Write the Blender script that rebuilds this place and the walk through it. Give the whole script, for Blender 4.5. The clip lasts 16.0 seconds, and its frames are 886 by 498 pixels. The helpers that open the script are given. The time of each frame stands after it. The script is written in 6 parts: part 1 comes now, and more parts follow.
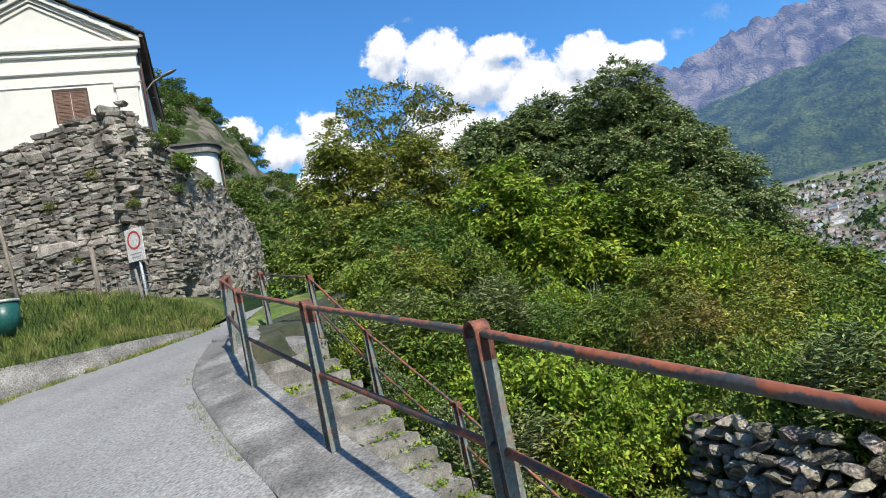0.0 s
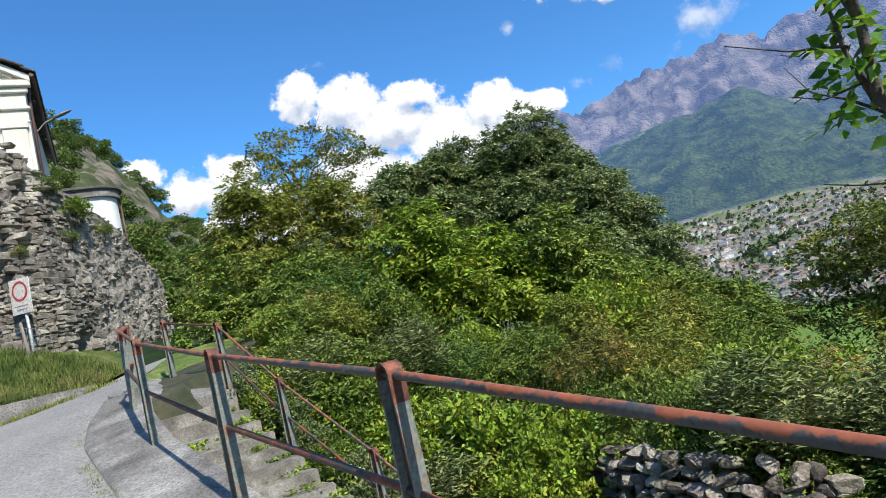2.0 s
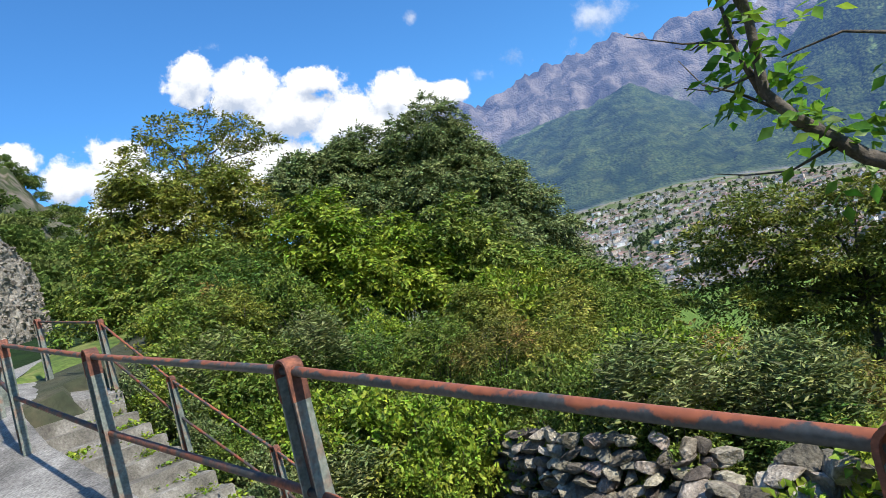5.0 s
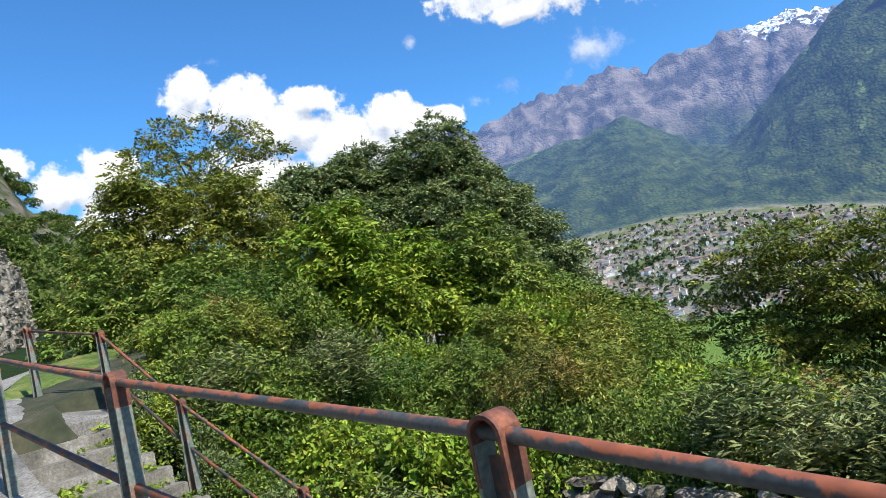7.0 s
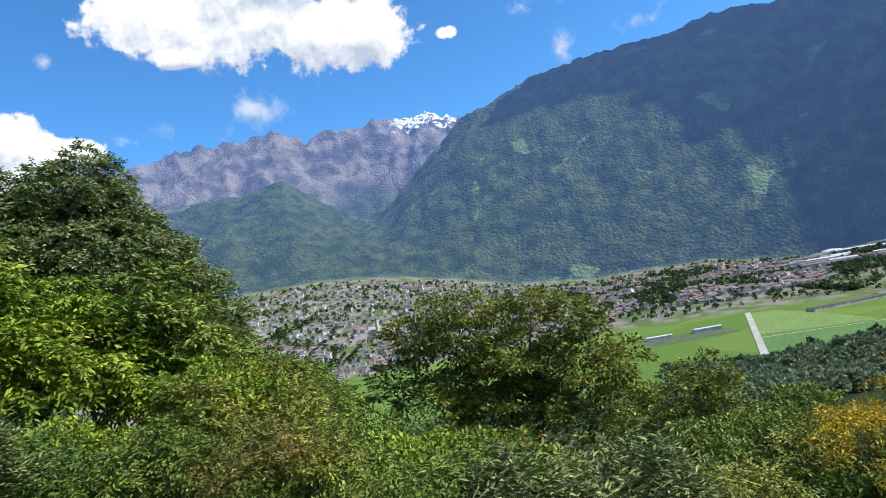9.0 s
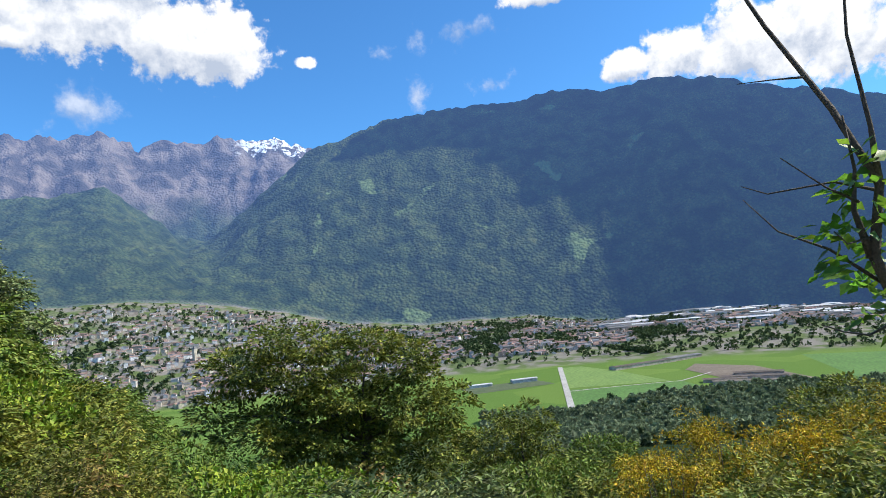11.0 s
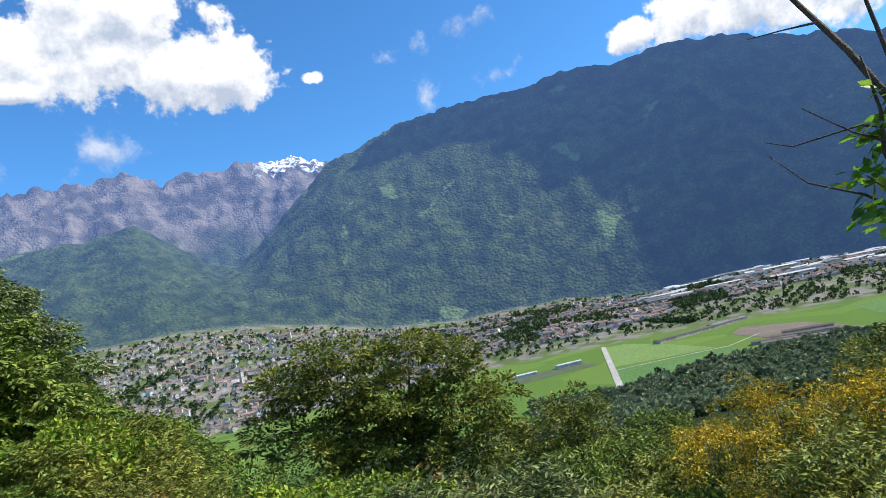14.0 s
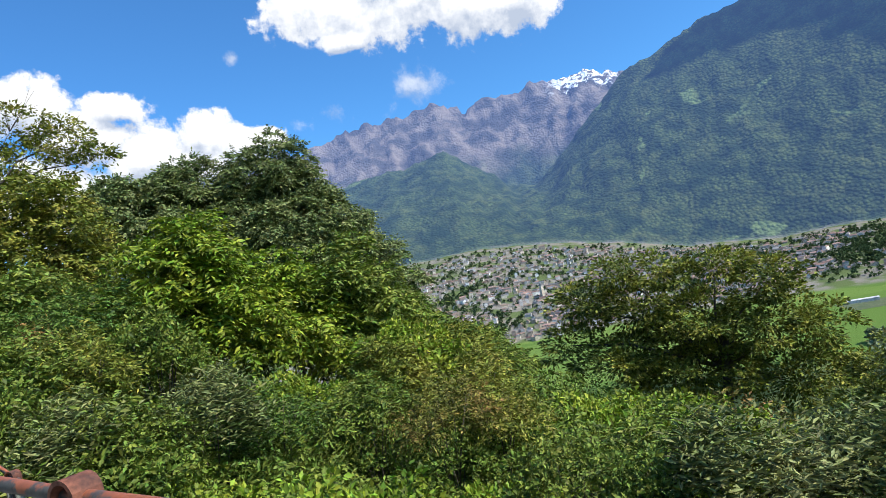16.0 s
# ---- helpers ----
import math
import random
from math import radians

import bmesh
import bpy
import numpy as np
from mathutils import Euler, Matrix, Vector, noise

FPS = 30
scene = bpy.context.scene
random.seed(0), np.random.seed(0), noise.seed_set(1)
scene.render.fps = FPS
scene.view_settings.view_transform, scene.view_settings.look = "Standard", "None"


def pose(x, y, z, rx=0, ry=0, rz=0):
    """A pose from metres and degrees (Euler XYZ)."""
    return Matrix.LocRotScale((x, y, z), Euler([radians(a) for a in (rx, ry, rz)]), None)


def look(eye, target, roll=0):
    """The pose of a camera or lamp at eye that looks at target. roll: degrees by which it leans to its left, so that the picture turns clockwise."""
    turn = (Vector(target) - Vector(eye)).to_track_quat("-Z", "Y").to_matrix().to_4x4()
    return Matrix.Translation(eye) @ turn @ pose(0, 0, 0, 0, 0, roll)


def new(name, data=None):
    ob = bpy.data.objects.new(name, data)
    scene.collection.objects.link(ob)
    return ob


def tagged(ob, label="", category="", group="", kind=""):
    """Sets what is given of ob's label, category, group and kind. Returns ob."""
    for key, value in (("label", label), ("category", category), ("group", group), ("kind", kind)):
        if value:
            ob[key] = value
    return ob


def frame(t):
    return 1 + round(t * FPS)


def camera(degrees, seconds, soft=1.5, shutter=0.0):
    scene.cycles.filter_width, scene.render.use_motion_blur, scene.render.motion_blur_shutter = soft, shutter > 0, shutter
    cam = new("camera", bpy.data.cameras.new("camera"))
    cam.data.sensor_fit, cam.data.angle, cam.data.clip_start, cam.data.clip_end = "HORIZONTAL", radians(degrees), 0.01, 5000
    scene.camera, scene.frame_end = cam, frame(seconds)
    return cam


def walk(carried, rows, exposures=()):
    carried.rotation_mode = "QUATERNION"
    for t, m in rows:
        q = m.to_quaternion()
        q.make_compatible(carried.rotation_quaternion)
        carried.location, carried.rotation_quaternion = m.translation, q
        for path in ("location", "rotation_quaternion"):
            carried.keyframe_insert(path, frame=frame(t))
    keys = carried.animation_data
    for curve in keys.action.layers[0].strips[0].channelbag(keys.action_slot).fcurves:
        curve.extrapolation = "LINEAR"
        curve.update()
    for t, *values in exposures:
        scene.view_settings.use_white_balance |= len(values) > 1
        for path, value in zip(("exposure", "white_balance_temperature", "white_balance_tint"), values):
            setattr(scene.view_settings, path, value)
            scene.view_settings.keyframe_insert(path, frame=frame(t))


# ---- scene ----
# ---------- camera ----------
cam = camera(70.3, 16.0, soft=0.8)
ROWS = [
    (0.0, 0.000, -0.000, 1.500, 1.00, 3.30, 11.50),
    (0.5, -0.011, -0.023, 1.497, 0.14, 4.24, 11.40),
    (1.0, 0.010, -0.002, 1.495, -3.66, 3.65, 12.45),
    (1.5, 0.015, -0.006, 1.491, -4.74, 5.65, 11.61),
    (2.0, 0.017, -0.003, 1.490, -6.76, 5.44, 13.38),
    (2.5, 0.029, 0.015, 1.489, -9.96, 4.88, 13.70),
    (3.0, 0.027, 0.031, 1.490, -12.87, 3.50, 12.91),
    (3.5, 0.007, 0.020, 1.496, -11.31, 4.32, 12.33),
    (4.0, 0.006, 0.016, 1.490, -3.72, 5.72, 13.76),
    (4.5, 0.034, 0.026, 1.491, -9.39, 3.38, 15.86),
    (4.7, 0.041, 0.036, 1.484, -13.45, 2.85, 15.08),
    (6.8, -0.318, 1.018, 1.613, -19.61, -0.21, 12.73),
    (7.0, -0.388, 1.139, 1.605, -16.70, 4.28, 12.15),
    (7.5, -0.523, 1.469, 1.751, -7.24, 1.24, 15.43),
    (7.6, -0.575, 1.530, 1.752, -7.30, 0.75, 14.90),
    (8.0, -0.765, 1.755, 1.745, -11.15, 5.10, 13.00),
    (8.4, -0.816, 2.068, 1.747, -23.40, 3.16, 12.63),
    (8.5, -0.800, 2.120, 1.765, -26.82, 3.71, 12.29),
    (9.0, -0.800, 2.380, 1.825, -48.40, 3.60, 10.38),
    (9.2, -0.870, 2.420, 1.832, -59.40, 4.35, 9.60),
    (11.3, -1.041, 2.496, 1.839, -63.43, 5.19, 5.13),
    (11.5, -1.041, 2.496, 1.838, -60.76, 5.71, 6.69),
    (12.0, -1.039, 2.497, 1.838, -62.00, 5.40, 8.42),
    (12.5, -1.039, 2.497, 1.838, -62.55, 5.50, 10.57),
    (13.0, -1.042, 2.494, 1.839, -63.92, 6.07, 11.10),
    (13.5, -1.049, 2.490, 1.841, -61.99, 5.47, 10.49),
    (14.0, -1.048, 2.491, 1.840, -60.34, 5.26, 12.32),
    (14.5, -1.044, 2.494, 1.840, -55.78, 2.84, 5.38),
    (15.0, -1.046, 2.494, 1.841, -49.43, 6.10, 5.23),
    (15.5, -1.047, 2.493, 1.841, -44.09, 5.28, 10.86),
    (16.0, -1.040, 2.501, 1.838, -33.34, 3.37, 11.63),
]
EXPOSURES = [(0.0, 0.20), (2.0, 0.26), (4.7, 0.28), (7.0, 0.32), (8.5, 0.30), (9.5, 0.22), (14.5, 0.22), (16.0, 0.26)]
walk(cam, [(t, pose(x, y, z, 90 + pitch, roll, yaw)) for t, x, y, z, yaw, pitch, roll in ROWS], EXPOSURES)

# ---------- world and sun ----------
SUN_AZ, SUN_EL = 151.0, 48.0      # azimuth clockwise from +y
SUN_POWER, SKY_POWER = 5.0, 0.135


def bearing(az, el=0.0):
    a, e = radians(az), radians(el)
    return Vector((math.sin(a) * math.cos(e), math.cos(a) * math.cos(e), math.sin(e)))


sun = new("sun", bpy.data.lights.new("sun", "SUN"))
sun.data.energy, sun.data.angle, sun.data.color = SUN_POWER, radians(0.55), (1.0, 0.94, 0.83)
sun.matrix_world = look((0, 0, 60), Vector((0, 0, 60)) - bearing(SUN_AZ, SUN_EL))

# cumulus in the sky: azimuth, elevation, half width, half height, softness
CLOUDS = [
    (-1.8, 21.0, 2.4, 2.6), (2.2, 19.8, 3.6, 2.6), (6.5, 17.0, 4.2, 2.6), (10.5, 15.2, 4.2, 3.0), (8.3, 19.3, 3.0, 1.5),
    (15.2, 16.8, 2.6, 2.6), (17.8, 15.6, 3.2, 2.2), (13.6, 13.8, 4.2, 2.6), (20.6, 15.8, 2.4, 1.4),
    (-9.0, 15.4, 2.6, 2.6), (-12.5, 14.2, 3.6, 2.4), (-16.2, 16.3, 2.4, 1.8), (-8.0, 11.5, 6.5, 3.2), (2.0, 12.5, 7.0, 4.0),
    (29.0, 25.8, 6.0, 3.4), (35.0, 24.8, 6.2, 3.8), (41.5, 23.6, 5.6, 3.8), (45.5, 23.2, 4.0, 2.8), (37.0, 28.5, 8.0, 3.8), (29.0, 22.9, 3.0, 1.1),
    (52.9, 22.2, 0.9, 0.6), 
    (82.0, 19.0, 2.6, 1.6), (86.5, 19.2, 3.4, 2.4), (91.5, 18.6, 4.4, 3.4), (97.5, 18.4, 5.5, 4.2), (103.0, 16.4, 5.0, 4.0), (75.0, 26.0, 3.4, 1.2),
    (110, 22, 9, 5), (130, 30, 12, 5), (-60, 30, 14, 6), (-110, 24, 16, 6), (170, 28, 12, 6),
]
WISPS = [(63.7, 23.8, 1.2, 1.6), (59.5, 22.6, 1.8, 1.2), (68.0, 24.0, 2.6, 1.2), (62.8, 18.6, 1.0, 2.2), (18.7, 22.6, 0.7, 0.7), (23.5, 16.4, 1.6, 1.0), (26.5, 17.0, 1.4, 1.0), (35.4, 18.0, 3.0, 2.4), (0.8, 23.5, 1.6, 0.9), (25.0, 23.2, 0.8, 0.8), (70, 19, 2, 1)]


def make_world():
    world = bpy.data.worlds.new("sky")
    scene.world = world
    world.use_nodes = True
    nt = world.node_tree
    nt.nodes.clear()
    N, L = nt.nodes.new, nt.links.new
    sky = N("ShaderNodeTexSky")
    sky.sky_type, sky.sun_disc = "NISHITA", False
    sky.sun_elevation, sky.sun_rotation = radians(SUN_EL), radians(SUN_AZ)
    sky.altitude, sky.air_density, sky.dust_density, sky.ozone_density = 500, 1.0, 0.6, 3.5
    tint = N("ShaderNodeMix"); tint.data_type, tint.blend_type = "RGBA", "MULTIPLY"
    tint.inputs[0].default_value = 1.0
    tint.inputs[7].default_value = (0.50, 1.0, 1.36, 1)
    L(sky.outputs[0], tint.inputs[6])
    geo = N("ShaderNodeTexCoord")
    big = N("ShaderNodeTexNoise"); big.inputs["Scale"].default_value = 9.0; big.inputs["Detail"].default_value = 7; big.inputs["Roughness"].default_value = 0.6
    L(geo.outputs["Generated"], big.inputs["Vector"])
    def vec(op, a, b=None):
        n = N("ShaderNodeVectorMath"); n.operation = op
        for i, v in enumerate((a, b)):
            if v is None: continue
            if isinstance(v, (tuple, Vector)): n.inputs[i].default_value = tuple(v)
            else: L(v, n.inputs[i])
        return n
    def mth(op, a, b=0.0, c=None, clamp=False):
        n = N("ShaderNodeMath"); n.operation, n.use_clamp = op, clamp
        for i, v in enumerate((a, b, c)):
            if v is None: continue
            if isinstance(v, (int, float)): n.inputs[i].default_value = v
            else: L(v, n.inputs[i])
        return n.outputs[0]
    direction = geo.outputs["Generated"]
    def field(spots, at):
        total = None
        for az, el, w, h in spots:
            c = bearing(az, el)
            right = bearing(az + 90)
            up = right.cross(c) * 1.0
            if up.z < 0: up = -up
            d = vec("SUBTRACT", at, c).outputs[0]
            u = mth("MULTIPLY", vec("DOT_PRODUCT", d, right).outputs["Value"], 1 / math.radians(w))
            v = mth("MULTIPLY", vec("DOT_PRODUCT", d, up).outputs["Value"], 1 / math.radians(h))
            k = mth("MULTIPLY", vec("DOT_PRODUCT", d, c).outputs["Value"], 6.0)
            r = mth("ADD", mth("ADD", mth("MULTIPLY", u, u), mth("MULTIPLY", v, v)), mth("MULTIPLY", k, k))
            g = mth("SUBTRACT", 1.0, mth("SQRT", r))
            total = g if total is None else mth("MAXIMUM", total, g)
        return total
    small = N("ShaderNodeTexNoise"); small.inputs["Scale"].default_value = 26.0; small.inputs["Detail"].default_value = 8; small.inputs["Roughness"].default_value = 0.62
    L(geo.outputs["Generated"], small.inputs["Vector"])
    n0 = mth("ADD", mth("SUBTRACT", big.outputs[0], 0.5), mth("MULTIPLY", mth("SUBTRACT", small.outputs[0], 0.5), 0.9))
    body = mth("ADD", field(CLOUDS, direction), mth("MULTIPLY", n0, 1.7))
    mask = N("ShaderNodeMapRange"); mask.interpolation_type = "SMOOTHSTEP"
    mask.inputs[1].default_value, mask.inputs[2].default_value = 0.0, 0.30
    L(body, mask.inputs[0])
    wisp = mth("ADD", field(WISPS, direction), mth("MULTIPLY", n0, 3.6))
    wm = N("ShaderNodeMapRange"); wm.interpolation_type = "SMOOTHSTEP"
    wm.inputs[1].default_value, wm.inputs[2].default_value, wm.inputs[4].default_value = 0.1, 1.5, 0.6
    L(wisp, wm.inputs[0])
    # lit billows above, grey bases below: the cloud's depth here against its depth a little higher
    lifted = vec("ADD", direction, Vector((0.004, -0.002, 0.022))).outputs[0]
    sh = N("ShaderNodeTexNoise"); sh.inputs["Scale"].default_value = 26.0; sh.inputs["Detail"].default_value = 8; sh.inputs["Roughness"].default_value = 0.62
    L(lifted, sh.inputs["Vector"])
    bg = N("ShaderNodeTexNoise"); bg.inputs["Scale"].default_value = 9.0; bg.inputs["Detail"].default_value = 7; bg.inputs["Roughness"].default_value = 0.6
    L(lifted, bg.inputs["Vector"])
    n1 = mth("ADD", mth("SUBTRACT", bg.outputs[0], 0.5), mth("MULTIPLY", mth("SUBTRACT", sh.outputs[0], 0.5), 0.9))
    above = mth("ADD", field(CLOUDS, lifted), mth("MULTIPLY", n1, 1.7))
    diff = mth("ADD", mth("MULTIPLY", mth("SUBTRACT", body, above), 1.3), 0.62, clamp=True)
    ramp = N("ShaderNodeMix"); ramp.data_type = "RGBA"
    ramp.inputs[6].default_value, ramp.inputs[7].default_value = (0.46, 0.53, 0.66, 1), (0.96, 0.97, 0.99, 1)
    L(diff, ramp.inputs[0])
    cover = mth("MAXIMUM", mask.outputs[0], wm.outputs[0], clamp=True)
    b1 = N("ShaderNodeBackground"); b1.inputs[1].default_value = SKY_POWER
    L(tint.outputs[2], b1.inputs[0])
    b2 = N("ShaderNodeBackground"); b2.inputs[1].default_value = 1.0
    L(ramp.outputs[2], b2.inputs[0])
    mix = N("ShaderNodeMixShader")
    L(cover, mix.inputs[0]); L(b1.outputs[0], mix.inputs[1]); L(b2.outputs[0], mix.inputs[2])
    out = N("ShaderNodeOutputWorld"); L(mix.outputs[0], out.inputs[0])
    world.cycles.sampling_method = "MANUAL"; world.cycles.sample_map_resolution = 512


make_world()

# ---------- materials ----------


def material(name, stops, scale=4.0, detail=5.0, rough=0.8, bump=0.3, bump_scale=None, metal=0.0, spread=0.0, leaf=0.0, fine=None, stretch=(1, 1, 1), dist=0.02, spec=0.5, object_space=False, grain=0.28):
    """A noise-driven surface. stops: colours from low to high noise; spread: difference from piece to piece."""
    m = bpy.data.materials.new(name)
    m.use_nodes = True
    nt = m.node_tree
    N, L = nt.nodes.new, nt.links.new
    bsdf = nt.nodes["Principled BSDF"]
    bsdf.inputs["Roughness"].default_value = rough
    bsdf.inputs["Metallic"].default_value = metal
    bsdf.inputs["Specular IOR Level"].default_value = spec
    tc = N("ShaderNodeTexCoord")
    mp = N("ShaderNodeMapping"); mp.inputs["Scale"].default_value = stretch
    if object_space:
        L(tc.outputs["Object"], mp.inputs[0])
    else:
        L(N("ShaderNodeNewGeometry").outputs["Position"], mp.inputs[0])
    n1 = N("ShaderNodeTexNoise"); n1.inputs["Scale"].default_value = scale; n1.inputs["Detail"].default_value = detail; n1.inputs["Roughness"].default_value = 0.62
    L(mp.outputs[0], n1.inputs["Vector"])
    ramp = N("ShaderNodeValToRGB")
    els = ramp.color_ramp.elements
    lo, hi = 0.32, 0.68
    for i, c in enumerate(stops):
        p = lo + (hi - lo) * i / max(1, len(stops) - 1)
        e = els[i] if i < 2 else els.new(p)
        e.position, e.color = p, (*c, 1)
    L(n1.outputs[0], ramp.inputs[0])
    col = ramp.outputs[0]
    n2 = N("ShaderNodeTexNoise"); n2.inputs["Scale"].default_value = fine or scale * 9; n2.inputs["Detail"].default_value = 3
    L(mp.outputs[0], n2.inputs["Vector"])
    mr = N("ShaderNodeMapRange"); mr.inputs[1].default_value, mr.inputs[2].default_value, mr.inputs[3].default_value, mr.inputs[4].default_value = 0.3, 0.7, 1 - grain, 1 + grain
    L(n2.outputs[0], mr.inputs[0])
    mul = N("ShaderNodeMix"); mul.data_type, mul.blend_type = "RGBA", "MULTIPLY"; mul.inputs[0].default_value = 1
    L(col, mul.inputs[6]); L(mr.outputs[0], mul.inputs[7])
    col = mul.outputs[2]
    if spread:
        g = N("ShaderNodeNewGeometry"); oi = N("ShaderNodeObjectInfo")
        ad = N("ShaderNodeMath"); ad.operation = "ADD"; L(g.outputs["Random Per Island"], ad.inputs[0]); L(oi.outputs["Random"], ad.inputs[1])
        fr = N("ShaderNodeMath"); fr.operation = "FRACT"; L(ad.outputs[0], fr.inputs[0])
        hs = N("ShaderNodeHueSaturation")
        v = N("ShaderNodeMapRange"); v.inputs[3].default_value, v.inputs[4].default_value = 1 - spread, 1 + spread
        L(fr.outputs[0], v.inputs[0]); L(v.outputs[0], hs.inputs["Value"])
        h = N("ShaderNodeMapRange"); h.inputs[3].default_value, h.inputs[4].default_value = 0.5 - 0.05 * spread, 0.5 + 0.05 * spread
        f2 = N("ShaderNodeMath"); f2.operation = "FRACT"; m7 = N("ShaderNodeMath"); m7.operation = "MULTIPLY"; m7.inputs[1].default_value = 7.31
        L(fr.outputs[0], m7.inputs[0]); L(m7.outputs[0], f2.inputs[0]); L(f2.outputs[0], h.inputs[0]); L(h.outputs[0], hs.inputs["Hue"])
        L(col, hs.inputs["Color"]); col = hs.outputs[0]
    L(col, bsdf.inputs["Base Color"])
    if bump:
        nb = N("ShaderNodeTexNoise"); nb.inputs["Scale"].default_value = bump_scale or scale * 6; nb.inputs["Detail"].default_value = 6
        L(mp.outputs[0], nb.inputs["Vector"])
        b = N("ShaderNodeBump"); b.inputs["Strength"].default_value = bump; b.inputs["Distance"].default_value = dist
        L(nb.outputs[0], b.inputs["Height"]); L(b.outputs[0], bsdf.inputs["Normal"])
    if leaf:
        tr = N("ShaderNodeBsdfTranslucent"); L(col, tr.inputs[0])
        mx = N("ShaderNodeMixShader"); mx.inputs[0].default_value = leaf
        L(bsdf.outputs[0], mx.inputs[1]); L(tr.outputs[0], mx.inputs[2])
        L(mx.outputs[0], nt.nodes["Material Output"].inputs[0])
    return m


M = {}
M["asphalt"] = material("worn_pale_asphalt", [(0.21, 0.205, 0.195), (0.27, 0.262, 0.248), (0.32, 0.31, 0.295)], 0.6, 11, 0.93, 1.0, 55, fine=38, dist=0.015, grain=0.42)
M["concrete"] = material("grey_concrete", [(0.10, 0.095, 0.085), (0.20, 0.19, 0.175), (0.36, 0.345, 0.315)], 1.9, 12, 0.92, 0.9, 40, fine=42, dist=0.012, grain=0.42)
M["step"] = material("step_concrete", [(0.11, 0.10, 0.085), (0.21, 0.195, 0.165), (0.36, 0.34, 0.305)], 3.2, 10, 0.92, 0.9, 40, fine=45, dist=0.01)
M["stone"] = material("grey_stone", [(0.10, 0.085, 0.065), (0.235, 0.21, 0.175), (0.40, 0.365, 0.31)], 2.6, 9, 0.9, 0.9, 16, spread=0.45, fine=30, dist=0.03)
M["mortar"] = material("dark_earth_mortar", [(0.07, 0.065, 0.055), (0.15, 0.14, 0.12), (0.22, 0.2, 0.17)], 2.5, 7, 0.95, 0.8, 14, dist=0.04)
M["rubble"] = material("rough_rubble_render", [(0.15, 0.135, 0.11), (0.25, 0.23, 0.195), (0.37, 0.345, 0.30)], 5, 10, 0.95, 0.8, 12, fine=22, dist=0.06)
M["plaster"] = material("cream_plaster", [(0.66, 0.63, 0.56), (0.70, 0.67, 0.60), (0.72, 0.69, 0.62)], 0.35, 4, 0.9, 0.02, 2, fine=3, grain=0.04)
M["rust"] = material("rusted_paint_steel", [(0.03, 0.037, 0.04), (0.05, 0.045, 0.042), (0.15, 0.05, 0.028), (0.34, 0.085, 0.035)], 6, 9, 0.6, 0.4, 60, stretch=(1, 1, 1), fine=60, dist=0.003)


def handrail_paint():
    """Dark grey paint on the pipe, worn through to orange rust, above all where rain stands on its top."""
    m = material("worn_handrail_paint", [(0.035, 0.042, 0.046), (0.06, 0.066, 0.066), (0.085, 0.07, 0.06)], 5, 8, 0.5, 0.35, 60, fine=70, dist=0.002)
    nt = m.node_tree; N, L = nt.nodes.new, nt.links.new
    bsdf = nt.nodes["Principled BSDF"]
    paint = bsdf.inputs["Base Color"].links[0].from_socket
    geo = N("ShaderNodeNewGeometry")
    sep = N("ShaderNodeSeparateXYZ"); L(geo.outputs["Normal"], sep.inputs[0])
    n = N("ShaderNodeTexNoise"); n.inputs["Scale"].default_value = 7; n.inputs["Detail"].default_value = 9; n.inputs["Roughness"].default_value = 0.65
    L(geo.outputs["Position"], n.inputs["Vector"])
    k = N("ShaderNodeMath"); k.operation = "MULTIPLY_ADD"; k.inputs[1].default_value = 0.16; L(sep.outputs[2], k.inputs[0]); L(n.outputs[0], k.inputs[2])
    f = N("ShaderNodeMapRange"); f.interpolation_type = "SMOOTHSTEP"; f.inputs[1].default_value, f.inputs[2].default_value = 0.55, 0.63; L(k.outputs[0], f.inputs[0])
    n2 = N("ShaderNodeTexNoise"); n2.inputs["Scale"].default_value = 30; n2.inputs["Detail"].default_value = 6; L(geo.outputs["Position"], n2.inputs["Vector"])
    rc = N("ShaderNodeMix"); rc.data_type = "RGBA"; rc.inputs[6].default_value, rc.inputs[7].default_value = (0.13, 0.045, 0.028, 1), (0.46, 0.14, 0.06, 1); L(n2.outputs[0], rc.inputs[0])
    mx = N("ShaderNodeMix"); mx.data_type = "RGBA"; L(f.outputs[0], mx.inputs[0]); L(paint, mx.inputs[6]); L(rc.outputs[2], mx.inputs[7])
    L(mx.outputs[2], bsdf.inputs["Base Color"])
    return m


M["pipe"] = handrail_paint()
M["redrust"] = material("red_rust", [(0.07, 0.03, 0.022), (0.16, 0.058, 0.035), (0.30, 0.105, 0.055)], 14, 5, 0.75, 0.5, 60, fine=80, dist=0.002)
M["greypaint"] = material("grey_painted_steel", [(0.10, 0.12, 0.10), (0.20, 0.22, 0.19), (0.26, 0.12, 0.07)], 6, 6, 0.55, 0.3, 60, fine=60, dist=0.002)
M["roof"] = material("dark_stone_slates", [(0.06, 0.055, 0.05), (0.12, 0.11, 0.10)], 3, 5, 0.8, 0.5, spread=0.3)
M["grass"] = material("meadow_grass", [(0.055, 0.10, 0.02), (0.13, 0.18, 0.035), (0.28, 0.26, 0.09)], 1.5, 6, 0.9, 0.4, 20, spread=0.25, leaf=0.25)
M["soil"] = material("leafy_soil", [(0.02, 0.03, 0.012), (0.045, 0.05, 0.025), (0.08, 0.07, 0.04)], 1.2, 6, 0.95, 0.8, 9, dist=0.06)
M["bark"] = material("grey_bark", [(0.06, 0.05, 0.04), (0.13, 0.11, 0.09)], 8, 5, 0.9, 0.7, 30)
